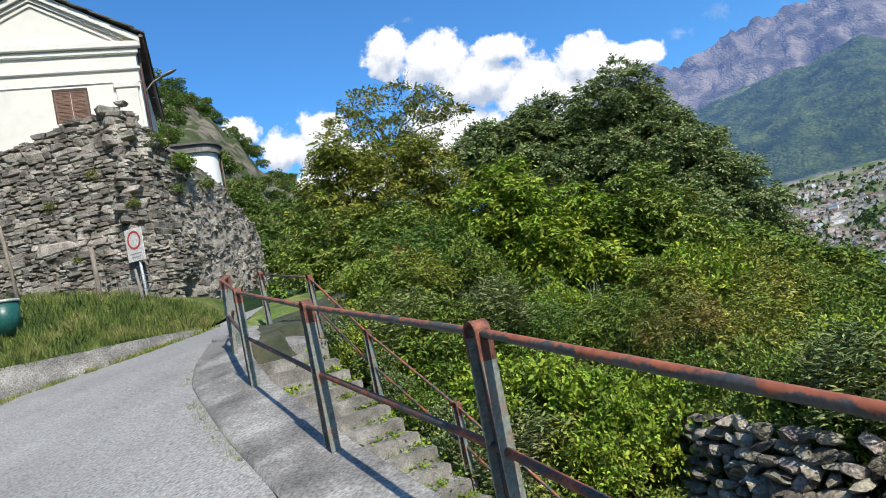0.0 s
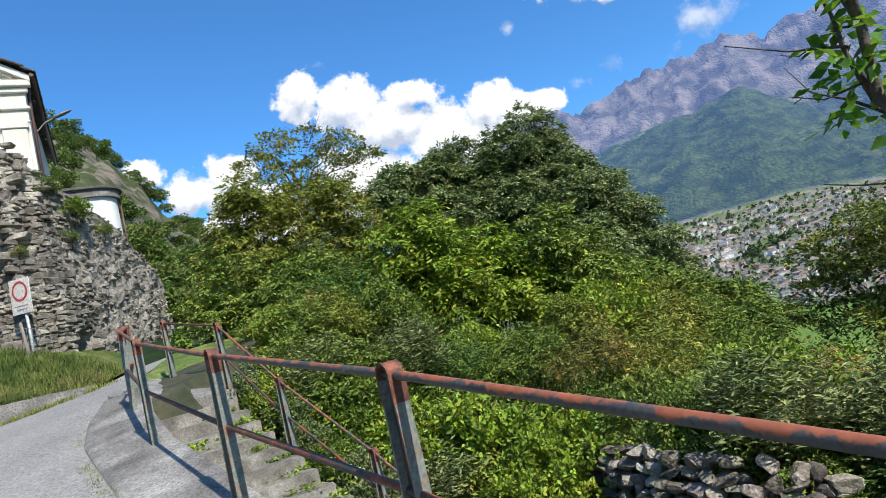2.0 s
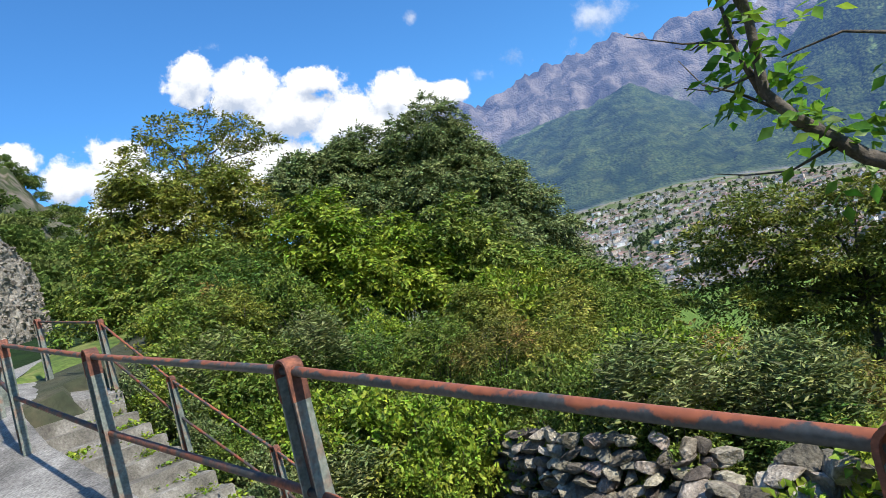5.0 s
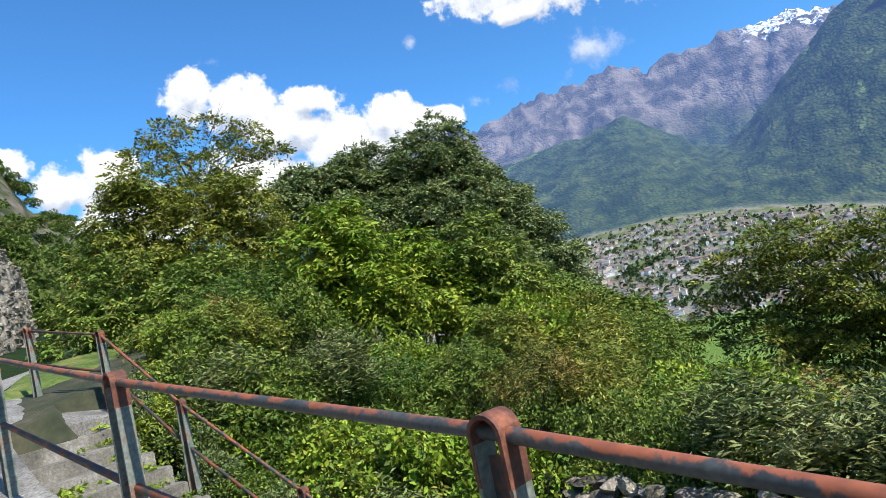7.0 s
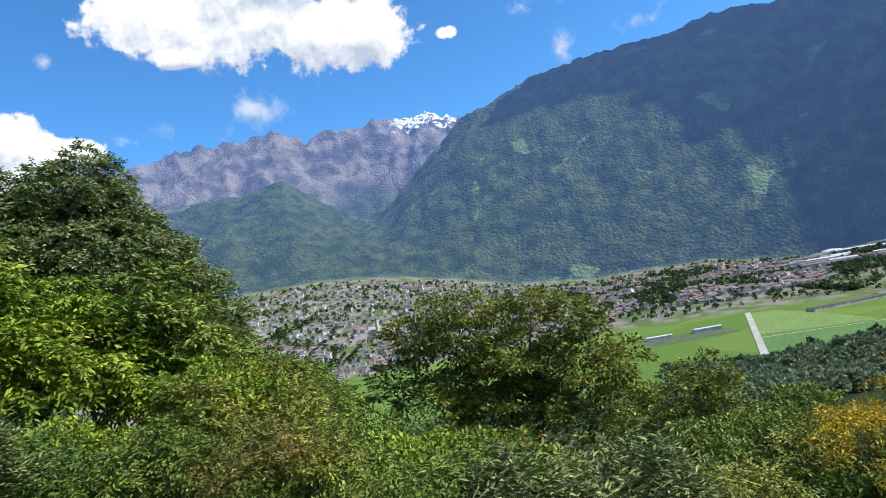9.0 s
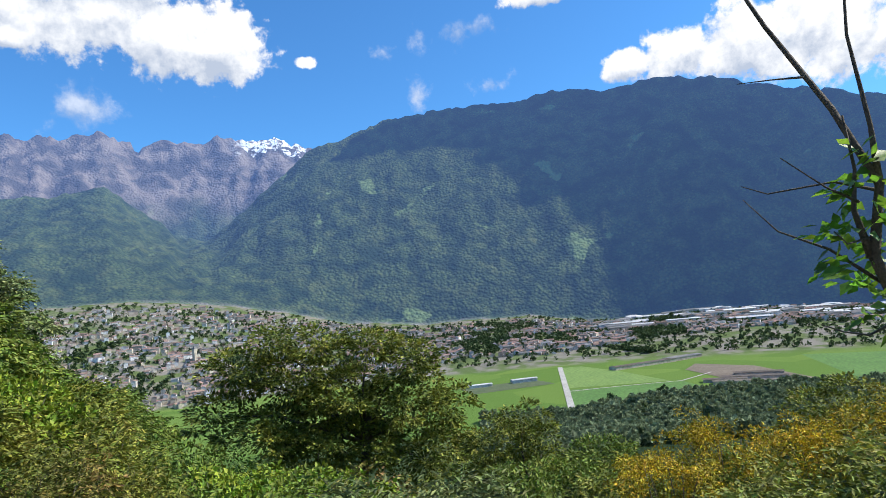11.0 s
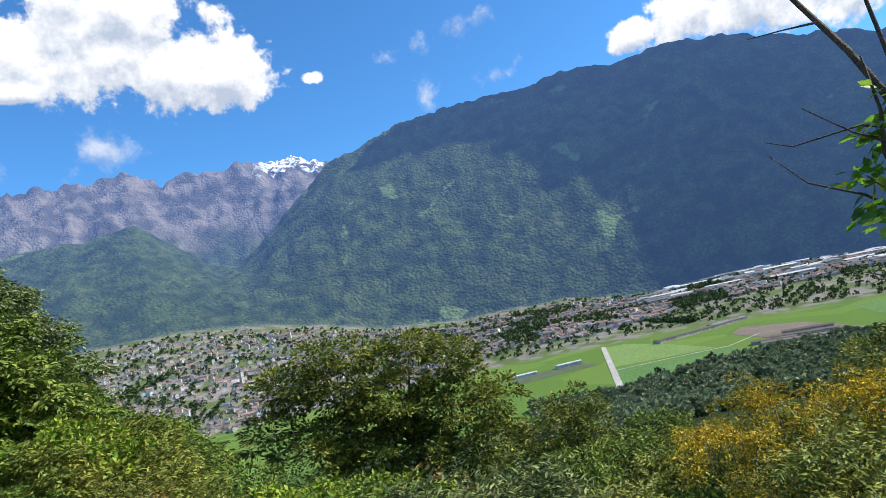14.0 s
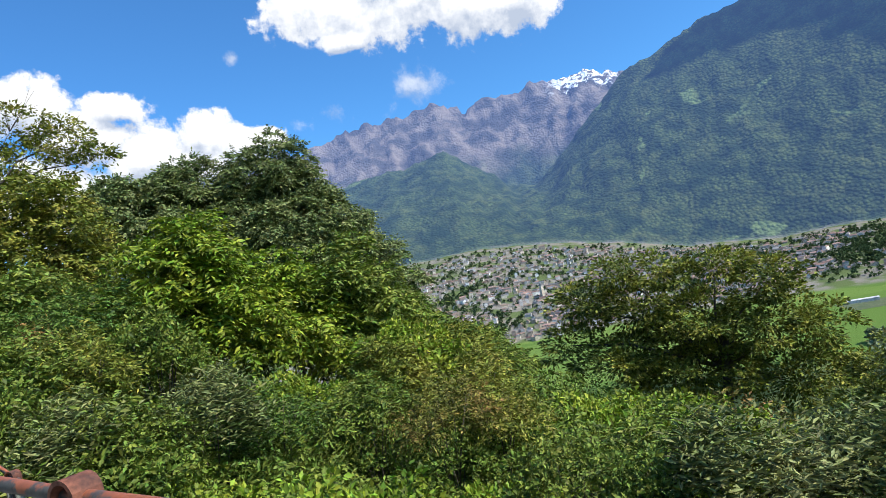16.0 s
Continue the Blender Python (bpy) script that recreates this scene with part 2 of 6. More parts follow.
LEAF = {
    "olive": [(0.093, 0.125, 0.018), (0.180, 0.215, 0.032), (0.294, 0.300, 0.050)],
    "dark": [(0.100, 0.150, 0.048), (0.172, 0.228, 0.078), (0.273, 0.305, 0.125)],
    "deep": [(0.052, 0.110, 0.018), (0.093, 0.165, 0.028), (0.147, 0.225, 0.040)],
    "mid": [(0.087, 0.145, 0.020), (0.147, 0.212, 0.032), (0.234, 0.280, 0.052)],
    "bright": [(0.117, 0.197, 0.016), (0.192, 0.280, 0.024), (0.287, 0.341, 0.040)],
    "grey": [(0.096, 0.135, 0.040), (0.164, 0.205, 0.066), (0.262, 0.280, 0.110)],
    "yellow": [(0.109, 0.125, 0.015), (0.382, 0.305, 0.020), (0.719, 0.500, 0.028)],
    "rusty": [(0.131, 0.165, 0.030), (0.207, 0.200, 0.042), (0.360, 0.200, 0.070)],
    "ochre": [(0.120, 0.165, 0.022), (0.207, 0.235, 0.035), (0.316, 0.300, 0.055)],
}
for k, c in LEAF.items():
    M[k] = material("leaf_" + k, c, 0.9, 4, 0.6, 0, spread=0.6, leaf=0.20, spec=0.3)


M["dry"] = material("bleached_wood", [(0.25, 0.22, 0.18), (0.42, 0.38, 0.32)], 8, 4, 0.85, 0.4, 40)
M["fresh"] = material("fresh_leaves", [(0.09, 0.20, 0.02), (0.16, 0.33, 0.03), (0.26, 0.42, 0.05)], 3, 4, 0.45, 0, spread=0.4, leaf=0.5, spec=0.5)
M["palestone"] = material("pale_broken_stone", [(0.08, 0.066, 0.048), (0.20, 0.17, 0.13), (0.42, 0.37, 0.30)], 3.5, 10, 0.92, 1.0, 22, spread=0.6, dist=0.04)
M["white"] = material("white_paint", [(0.78, 0.78, 0.76), (0.84, 0.84, 0.82)], 1, 4, 0.7, 0.02, 20, grain=0.03)
M["shutter"] = material("brown_shutter_wood", [(0.13, 0.065, 0.04), (0.20, 0.11, 0.07)], 5, 4, 0.7, 0.3, 40, spread=0.15)
M["darkwood"] = material("dark_wood", [(0.04, 0.03, 0.025), (0.08, 0.06, 0.05)], 4, 4, 0.8, 0.4, 30)
M["oldwood"] = material("grey_old_wood", [(0.16, 0.13, 0.10), (0.30, 0.26, 0.21)], 12, 5, 0.9, 0.6, 60, stretch=(1, 1, 0.15))
M["copper"] = material("brown_pipe_metal", [(0.07, 0.035, 0.03), (0.12, 0.06, 0.045)], 5, 3, 0.5, 0.1, 30)
M["steel"] = material("grey_steel", [(0.14, 0.15, 0.15), (0.24, 0.24, 0.23)], 5, 3, 0.5, 0.1, 30, metal=0.3)
M["galva"] = material("galvanised_metal", [(0.38, 0.39, 0.38), (0.52, 0.52, 0.50)], 6, 3, 0.5, 0.1, 30, metal=0.3)
M["signwhite"] = material("sign_white", [(0.62, 0.58, 0.54), (0.72, 0.69, 0.65)], 3, 4, 0.5, 0.05, 20)
M["red"] = material("sign_red", [(0.42, 0.05, 0.05), (0.52, 0.08, 0.07)], 5, 3, 0.5, 0.05, 20)
M["inkgrey"] = material("faded_ink", [(0.25, 0.22, 0.22), (0.35, 0.32, 0.32)], 5, 3, 0.6, 0.05, 20)
M["greenplastic"] = material("green_plastic", [(0.01, 0.08, 0.07), (0.015, 0.11, 0.09)], 3, 3, 0.4, 0.05, 20)
M["palegravel"] = material("pale_gravel", [(0.36, 0.34, 0.30), (0.46, 0.44, 0.40)], 0.05, 4, 0.95, 0)
M["darkgravel"] = material("dark_ballast", [(0.10, 0.10, 0.10), (0.16, 0.15, 0.14)], 0.05, 4, 0.95, 0)
M["field1"] = material("deep_meadow", [(0.07, 0.16, 0.03), (0.10, 0.20, 0.04)], 0.02, 6, 0.95, 0, fine=0.2)
M["field2"] = material("light_meadow", [(0.13, 0.22, 0.05), (0.17, 0.26, 0.06)], 0.02, 6, 0.95, 0, fine=0.2)
M["earth"] = material("brown_soil", [(0.14, 0.11, 0.08), (0.20, 0.16, 0.12)], 0.03, 6, 0.95, 0, fine=0.3)
M["scrub"] = material("rough_scrub", [(0.06, 0.09, 0.035), (0.11, 0.13, 0.06)], 0.06, 6, 0.95, 0.5, 0.3, dist=1)
M["w_cream"] = material("cream_town_walls", [(0.36, 0.30, 0.24), (0.58, 0.51, 0.42)], 0.03, 3, 0.9, 0, spread=0.35)
M["w_white"] = material("white_town_walls", [(0.46, 0.45, 0.43), (0.72, 0.71, 0.69)], 0.03, 3, 0.9, 0, spread=0.2)
M["r_brown"] = material("brown_town_roofs", [(0.17, 0.105, 0.085), (0.31, 0.205, 0.165)], 0.04, 3, 0.9, 0, spread=0.35)
M["r_grey"] = material("grey_town_roofs", [(0.12, 0.118, 0.12), (0.23, 0.225, 0.225)], 0.04, 3, 0.8, 0, spread=0.35)
M["r_dark"] = material("dark_shed_roofs", [(0.10, 0.08, 0.065), (0.15, 0.12, 0.10)], 0.04, 3, 0.85, 0, spread=0.2)
M["r_shed"] = material("pale_metal_roofs", [(0.45, 0.46, 0.47), (0.66, 0.66, 0.66)], 0.03, 3, 0.7, 0, spread=0.2)
for k, c in {"fardark": [(0.04, 0.07, 0.025), (0.07, 0.11, 0.04)], "fargrey": [(0.13, 0.18, 0.09), (0.22, 0.27, 0.15)], "farmid": [(0.085, 0.14, 0.028), (0.15, 0.215, 0.048)], "farmid2": [(0.10, 0.145, 0.032), (0.18, 0.215, 0.06)]}.items():
    M[k] = material("leaf_" + k, c, 0.05, 4, 0.8, 0, spread=0.35, leaf=0.25, spec=0.2)


def part(name, bm, mat, parent=None, label=""):
    me = bpy.data.meshes.new(name)
    bm.to_mesh(me); bm.free()
    return put(name, me, mat, parent, label)


def put(name, me, mat, parent=None, label=""):
    for mm in (mat if isinstance(mat, (list, tuple)) else [mat]):
        me.materials.append(mm)
    ob = new(name, me)
    if parent: ob.parent = parent
    return tagged(ob, label)


def mesh_from(name, verts, faces):
    me = bpy.data.meshes.new(name)
    me.from_pydata([tuple(v) for v in verts], [], [tuple(f) for f in faces])
    return me


def thing(name, at=(0, 0, 0), label="", category="", group="", kind="", rz=0.0):
    ob = new(name)
    ob.location = at
    ob.rotation_euler = (0, 0, rz)
    ob.empty_display_size = 0.1
    return tagged(ob, label, category, group, kind)


def box(bm, lo, hi, bevel=0.0):
    r = bmesh.ops.create_cube(bm, size=1.0)
    c = [(a + b) / 2 for a, b in zip(lo, hi)]
    s = [abs(b - a) for a, b in zip(lo, hi)]
    for v in r["verts"]:
        v.co = Vector((c[0] + v.co.x * s[0], c[1] + v.co.y * s[1], c[2] + v.co.z * s[2]))
    if bevel:
        ed = {e for v in r["verts"] for e in v.link_edges}
        bmesh.ops.bevel(bm, geom=list(ed), offset=bevel, segments=1, affect="EDGES")
    return bm


def tube(bm, pts, radii, sides=10):
    """A round rod along the points."""
    rings = []
    pts = [Vector(p) for p in pts]
    if isinstance(radii, (int, float)): radii = [radii] * len(pts)
    for i, p in enumerate(pts):
        d = (pts[min(i + 1, len(pts) - 1)] - pts[max(i - 1, 0)]).normalized()
        a = d.orthogonal().normalized() if abs(d.z) > 0.95 else d.cross(Vector((0, 0, 1))).normalized()
        b = d.cross(a)
        rings.append([bm.verts.new(p + (a * math.cos(t) + b * math.sin(t)) * radii[i]) for t in (2 * math.pi * k / sides for k in range(sides))])
    for r0, r1 in zip(rings, rings[1:]):
        for k in range(sides):
            f = bm.faces.new((r0[k], r0[(k + 1) % sides], r1[(k + 1) % sides], r1[k])); f.smooth = True
    bm.faces.new(rings[0][::-1]); bm.faces.new(rings[-1])
    return bm


# ---------- ground near the walk ----------


def road_z(x, y):
    """The climbing road's surface."""
    k = y if y < 9 else 9 + (y - 9) * 0.55
    return -0.20 + 0.085 * x + 0.2033 * k - 0.018


SLAB_OUT = [(1.0, -3.5), (0.35, 0.0), (-0.35, 1.9), (-1.30, 3.85), (-2.05, 5.1), (-2.65, 6.2), (-3.10, 7.05), (-3.45, 8.05), (-3.66, 9.2), (-3.85, 10.6)]
RAIL = {"A": (0.05, 2.44, 1.298), "B": (-1.0, 4.21, 1.542), "C": (-2.14, 6.26, 1.84), "D": (-2.87, 7.93, 2.11)}


def gridded(name, fn, xs, ys, mat, label, kind="structure", category=""):
    verts = [fn(x, y) for y in ys for x in xs]
    n = len(xs)
    faces = [(j * n + i, j * n + i + 1, (j + 1) * n + i + 1, (j + 1) * n + i) for j in range(len(ys) - 1) for i in range(n - 1)]
    me = mesh_from(name, verts, faces)
    for p in me.polygons: p.use_smooth = True
    return tagged(put(name, me, mat), label, category, kind=kind)


def interp(v, xs, ys):
    return float(np.interp(v, xs, ys))


SO_Y = [p[1] for p in SLAB_OUT]; SO_X = [p[0] for p in SLAB_OUT]
LEFT_Y = [-8, 2, 8, 9.8, 10.8, 12, 14, 20, 40]
LEFT_X = [-4.5, -5.8, -7.2, -7.3, -5.9, -4.9, -4.9, -6, -10]


def build_road():
    ys = np.linspace(-6, 22, 113)
    us = np.linspace(0, 1, 25)
    def f(u, y):
        xr = interp(y, SO_Y, SO_X) if y < 10.6 else -3.85 - (y - 10.6) * 0.12
        xl = interp(y, LEFT_Y, LEFT_X)
        x = xl + (xr - xl) * u
        return (x, y, road_z(x, y) + 0.01 * noise.noise(Vector((x, y, 0)) * 0.8))
    gridded("road", f, us, ys, M["asphalt"], "pale worn grey asphalt of a narrow climbing lane")
    def g(u, y):
        x0 = interp(y, SO_Y, SO_X)
        x1 = interp(y, [-4, 0.49, 2.44, 4.21, 6.26, 7.93, 8.6, 9.2, 10.6], [2.2, 1.0, 0.20, -0.86, -1.98, -2.72, -2.95, -3.45, -3.7])
        x = x0 + (x1 - x0) * u
        return (x, y, road_z(x, y) + 0.035 - (0.03 if u == 0 else 0))
    gridded("pavement", g, [0, 0.04, 0.2, 0.5, 0.8, 1.0], np.linspace(-3.5, 10.4, 90), M["concrete"], "weathered grey concrete slab edging the lane, under the railing")


build_road()


def build_far_verge():
    def f(u, y):
        x = -3.85 - (y - 10.6) * 0.12 + 0.02 + 5.2 * u * min(1, (y - 10.9) / 3)
        return (x, y, road_z(min(x, -3.0), y) + 0.05 * noise.noise(Vector((x, y, 1)) * 1.5) + 0.06 * min(1, u * 8) - 0.5 * u)
    gridded("grass_verge", f, np.linspace(0, 1, 16), np.linspace(11.0, 24.0, 50), M["grass"], "dry yellowish grass beside the lane behind the railing")


build_far_verge()


EDGE_Y = [-4, 0.49, 2.44, 4.21, 6.26, 7.93, 9.0, 10, 14, 30]
EDGE_X = [2.2, 1.0, 0.2, -0.86, -1.98, -2.72, -2.3, -1.9, -1.6, -0.5]


def hill_z(x, y):
    """The hillside under the lane, the shrubs and the church."""
    e = interp(y, EDGE_Y, EDGE_X)
    d = max(0.0, x - e + 0.1)
    f = min(1, d / 4.5)
    z = road_z(min(x, e), y - max(0, y - 7.5) * f) - 0.12
    if d > 0:
        k = min(1, max(0.35, 1 - (y - 9) * 0.2))
        k = k + (1 - k) * f
        w = min(1, max(0, (math.degrees(math.atan2(x, max(y, 0.01))) - 22) / 28)) if y > -6 else 1
        d1 = 10 - 5.5 * w
        z = z - k * min(1.6 * d, 1.9) - 0.14 * min(d1 - 1, max(0, d - 1)) - (0.30 + 0.22 * w) * max(0, d - d1)
        v = Vector((x + 2.25, y - 9.42, 0))
        a, b = v.dot(Vector((0.646, -0.763, 0))), v.dot(Vector((-0.763, -0.646, 0)))
        if -3.2 < a < 7 and -1.2 < b < 4.2: z = min(z, 0.2 - 0.65 * max(a, 0))
    return z


# ---------- far land: one sheet by bearing and distance ----------
VALLEY = -150.0
AZ1 = [-180, -60, -40, -22.5, -20, -18.2, -15.7, -14.6, -11.9, -9.9, -6, 0, 12, 180]
HILL_EL = [20, 24, 24, 21.6, 20.3, 18.3, 15.1, 13.3, 11.4, 9.8, 6.5, 3.0, -3, 20]
AZF = [-30, 10, 20, 31.2, 35.9, 40.6, 49.2, 55, 62, 71, 78, 87, 98, 125]
FOOT_EL = [1, 2, 2.5, 2.8, 2.9, 2.5, 0.9, -0.7, -1.6, -1.5, -2.5, -2.2, -2.8, -3]
AZA = [-30, 5, 19, 28, 32, 35.8, 38.5, 41.7, 43.4, 45.3, 48.5, 52.9, 55.7, 59.8, 64.6, 69.5, 72.1, 75.4, 80.8, 83.9, 88.2, 92.5, 101, 125]
FRONT_EL = [4, 6, 9, 10.8, 11.1, 11.9, 9.9, 7.6, 7.4, 8.5, 11.4, 14.7, 15.5, 17.0, 17.5, 17.5, 17.3, 17.9, 17.2, 17.5, 16.8, 15.3, 12.2, 10]
AZB = [-30, 0, 10, 19.3, 21.3, 22.9, 26, 29.1, 31.1, 33.9, 36.9, 38.3, 40.4, 42.9, 46.2, 49.6, 51.6, 52.9, 60, 125]
BACK_EL = [4, 7, 11, 14.5, 14.8, 13.9, 14.7, 15.8, 15.6, 16.0, 15.9, 15.0, 15.6, 15.8, 15.9, 15.9, 15.6, 14.6, 10, 6]


def far_z(az, r):
    """Height over the origin's level by bearing (degrees) and distance (metres)."""
    hill = interp(az, AZ1, HILL_EL)
    right = min(1, max(0, (az + 14) / 26)) * min(1, max(0, (140 - az) / 25))
    t = lambda d, e: d * math.tan(radians(e))
    x, y = r * math.sin(radians(az)), r * math.cos(radians(az))
    foot_r, ridge_r, back_r = 2450.0, 3450.0, 4600.0
    zf = t(foot_r, interp(az, AZF, FOOT_EL))
    z1 = t(ridge_r, interp(az, AZA, FRONT_EL))
    z2 = t(back_r, interp(az, AZB, BACK_EL))
    prof_r = [14, 60, 240, 700, 850, 1330, foot_r, ridge_r, 3850, back_r, 4900]
    near = -3.5 - 0.25 * 14
    prof_z = [hill_z(14 * math.sin(radians(az)), 14 * math.cos(radians(az))), -18, -85, VALLEY, VALLEY, VALLEY, zf, z1, min(z1, z2) * 0.72, z2, z2 * 0.9]
    zr = interp(r, prof_r, prof_z)
    prof2_r = [14, 40, 180, 260, 900, 4900]
    prof2_z = [hill_z(14 * math.sin(radians(az)), 14 * math.cos(radians(az))), max(3, t(40, hill * 0.5)), t(180, hill), t(260, hill * 0.85), 60, 40]
    zl = interp(r, prof2_r, prof2_z)
    z = zl + (zr - zl) * (right * right * (3 - 2 * right))
    return z


def build_land():
    azs = np.concatenate([np.arange(-180, -32, 4.0), np.arange(-32, 104, 0.3), np.arange(104, 181, 4.0)])
    rs = np.concatenate([np.geomspace(14, 800, 60), np.linspace(830, 2400, 60), np.linspace(2415, 4700, 120)])
    verts = []
    for r in rs:
        for a in azs:
            z = far_z(a, r)
            p = bearing(a) * r
            if r > 20:
                rough = 0.0
                if r > 2300 and -20 < a < 125:
                    w = min(1, (r - 2300) / 500)
                    q = Vector((p.x, p.y, 0)) / 420
                    g = Vector((a * 0.42, r / 700, 0)) + Vector((noise.noise(q), noise.noise(q * 1.7), 0)) * 0.5
                    gully = abs(noise.noise(g)) * 1.0 + abs(noise.noise(g * 2.6)) * 0.55 + abs(noise.noise(g * 6)) * 0.3
                    rock = min(1, max(0, (r - 3700) / 500))
                    crest = 1 - 0.8 * math.exp(-((r - 3450) / 170) ** 2)
                    rough = w * ((18 + 24 * rock) - (34 + 66 * rock) * gully + (30 * noise.noise(q * 0.9) + 22 * noise.noise(q * 3.1) + 9 * noise.noise(q * 8)) * crest + (4 + 14 * rock) * noise.noise(q * 9.3))
                elif a < 0:
                    q = Vector((p.x, p.y, 0)) / 18
                    rough = 0.038 * min(r, 200) * (noise.noise(q) * 0.8 - 0.7 * abs(noise.noise(q * 2.2)) + 0.6 * noise.noise(q * 5.1) - 0.5 * abs(noise.noise(q * 9.3))) * min(1, r / 100)
                z += rough
            verts.append((p.x, p.y, z))
    n = len(azs)
    cut = int(np.searchsorted(rs, 2400.0))
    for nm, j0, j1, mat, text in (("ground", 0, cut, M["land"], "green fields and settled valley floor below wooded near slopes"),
                                  ("backdrop", cut, len(rs) - 1, M["mountain"], "distant mountains with blue haze put in as glow, wooded below and rocky with snow above")):
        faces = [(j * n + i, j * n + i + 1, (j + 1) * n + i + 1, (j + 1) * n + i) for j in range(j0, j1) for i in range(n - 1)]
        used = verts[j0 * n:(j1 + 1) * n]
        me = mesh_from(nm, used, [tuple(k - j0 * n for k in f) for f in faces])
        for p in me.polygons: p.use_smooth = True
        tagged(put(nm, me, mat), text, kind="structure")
    # ground inside 14.5 m
    rs2 = np.linspace(0.3, 14.6, 60)
    az2 = np.arange(0, 361, 4.0)
    def f(a, r):
        x, y = r * math.sin(radians(a)), r * math.cos(radians(a))
        return (x, y, hill_z(x, y) + 0.04 * noise.noise(Vector((x, y, 0)) * 2))
    gridded("ground_near", f, az2, rs2, M["soil"], "dark leafy soil of the slope under the shrubs")


def land_material(glow=0.0):
    m = bpy.data.materials.new("valley_land")
    m.use_nodes = True
    nt = m.node_tree; N, L = nt.nodes.new, nt.links.new
    bsdf = nt.nodes["Principled BSDF"]; bsdf.inputs["Roughness"].default_value = 0.95; bsdf.inputs["Specular IOR Level"].default_value = 0.1
    pos = N("ShaderNodeNewGeometry").outputs["Position"]
    sep = N("ShaderNodeSeparateXYZ"); L(pos, sep.inputs[0])
    def noise_node(s, d=6, dist=0.0):
        n = N("ShaderNodeTexNoise"); n.inputs["Scale"].default_value = s; n.inputs["Detail"].default_value = d; n.inputs["Distortion"].default_value = dist
        L(pos, n.inputs["Vector"]); return n.outputs[0]
    def mth(op, a, b=0.0, clamp=False):
        n = N("ShaderNodeMath"); n.operation, n.use_clamp = op, clamp
        for i, v in enumerate((a, b)):
            if isinstance(v, (int, float)): n.inputs[i].default_value = v
            else: L(v, n.inputs[i])
        return n.outputs[0]
    def step(v, a, b):
        n = N("ShaderNodeMapRange"); n.interpolation_type = "SMOOTHSTEP"
        n.inputs[1].default_value, n.inputs[2].default_value = a, b
        L(v, n.inputs[0]); return n.outputs[0]
    def mix(f, a, b):
        n = N("ShaderNodeMix"); n.data_type = "RGBA"; L(f, n.inputs[0])
        for i, v in ((6, a), (7, b)):
            if isinstance(v, tuple): n.inputs[i].default_value = (*v, 1)
            else: L(v, n.inputs[i])
        return n.outputs[2]
    ln = N("ShaderNodeVectorMath"); ln.operation = "LENGTH"; L(pos, ln.inputs[0]); rr = ln.outputs["Value"]
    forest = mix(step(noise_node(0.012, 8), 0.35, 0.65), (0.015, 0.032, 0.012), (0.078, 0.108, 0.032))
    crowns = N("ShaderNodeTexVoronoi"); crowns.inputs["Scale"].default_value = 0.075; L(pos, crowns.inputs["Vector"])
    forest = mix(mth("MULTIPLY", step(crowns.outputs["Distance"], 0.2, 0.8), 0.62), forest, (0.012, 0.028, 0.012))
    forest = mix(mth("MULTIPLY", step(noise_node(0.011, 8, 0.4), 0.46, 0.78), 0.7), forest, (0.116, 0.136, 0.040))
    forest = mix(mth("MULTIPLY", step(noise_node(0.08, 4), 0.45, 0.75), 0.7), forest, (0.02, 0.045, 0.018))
    meadow = mix(step(noise_node(0.0055, 7, 0.5), 0.645, 0.70), forest, (0.13, 0.18, 0.06))
    rock = mix(step(noise_node(0.007, 10, 0.6), 0.36, 0.64), (0.06, 0.055, 0.05), (0.20, 0.165, 0.135))
    z = sep.outputs[2]
    zr = mth("ADD", z, mth("MULTIPLY", noise_node(0.003, 8), 620))
    far = step(rr, 3700, 3950)
    col = mix(mth("MULTIPLY", step(zr, 900, 1180), far), meadow, rock)
    snow = mth("MULTIPLY", step(mth("ADD", z, mth("MULTIPLY", noise_node(0.012, 9), 460)), 1400, 1440), step(mth("SUBTRACT", sep.outputs[0], mth("MULTIPLY", sep.outputs[1], 1.0)), 60, 330))
    snow = mth('MULTIPLY', snow, step(noise_node(0.028, 8, 0.8), 0.42, 0.52))
    col = mix(snow, col, (0.8, 0.82, 0.85))
    near = mth("SUBTRACT", 1.0, step(rr, 250, 2380))
    # fields on the valley floor
    vor = N("ShaderNodeTexVoronoi"); vor.inputs["Scale"].default_value = 0.006; L(pos, vor.inputs["Vector"])
    sc = N("ShaderNodeSeparateColor"); L(vor.outputs["Color"], sc.inputs[0])
    field = mix(sc.outputs[0], (0.10, 0.18, 0.035), (0.15, 0.23, 0.05))
    floor = mth("MULTIPLY", step(rr, 740, 800), mth("SUBTRACT", 1.0, step(z, -149.5, -140)))
    col = mix(floor, col, field)
    fan = mth("MULTIPLY", mth("MULTIPLY", step(z, -149.5, -146), mth("SUBTRACT", 1.0, step(rr, 2380, 2470))), step(rr, 1300, 1340))
    urban = mix(step(noise_node(0.02, 5), 0.42, 0.6), (0.11, 0.15, 0.055), (0.24, 0.22, 0.19))
    col = mix(fan, col, urban)
    hillr = mth("MULTIPLY", mth("SUBTRACT", 1.0, step(rr, 500, 700)), mth("LESS_THAN", sep.outputs[0], -2.0))
    rk = mix(step(noise_node(0.16, 11, 1.2), 0.42, 0.60), (0.060, 0.078, 0.030), (0.205, 0.175, 0.140))
    rk = mix(mth("MULTIPLY", step(noise_node(0.9, 6), 0.48, 0.7), 0.6), rk, (0.05, 0.055, 0.028))
    hz = step(mth("ADD", z, mth("MULTIPLY", noise_node(0.03, 6), 30)), 30, 44)
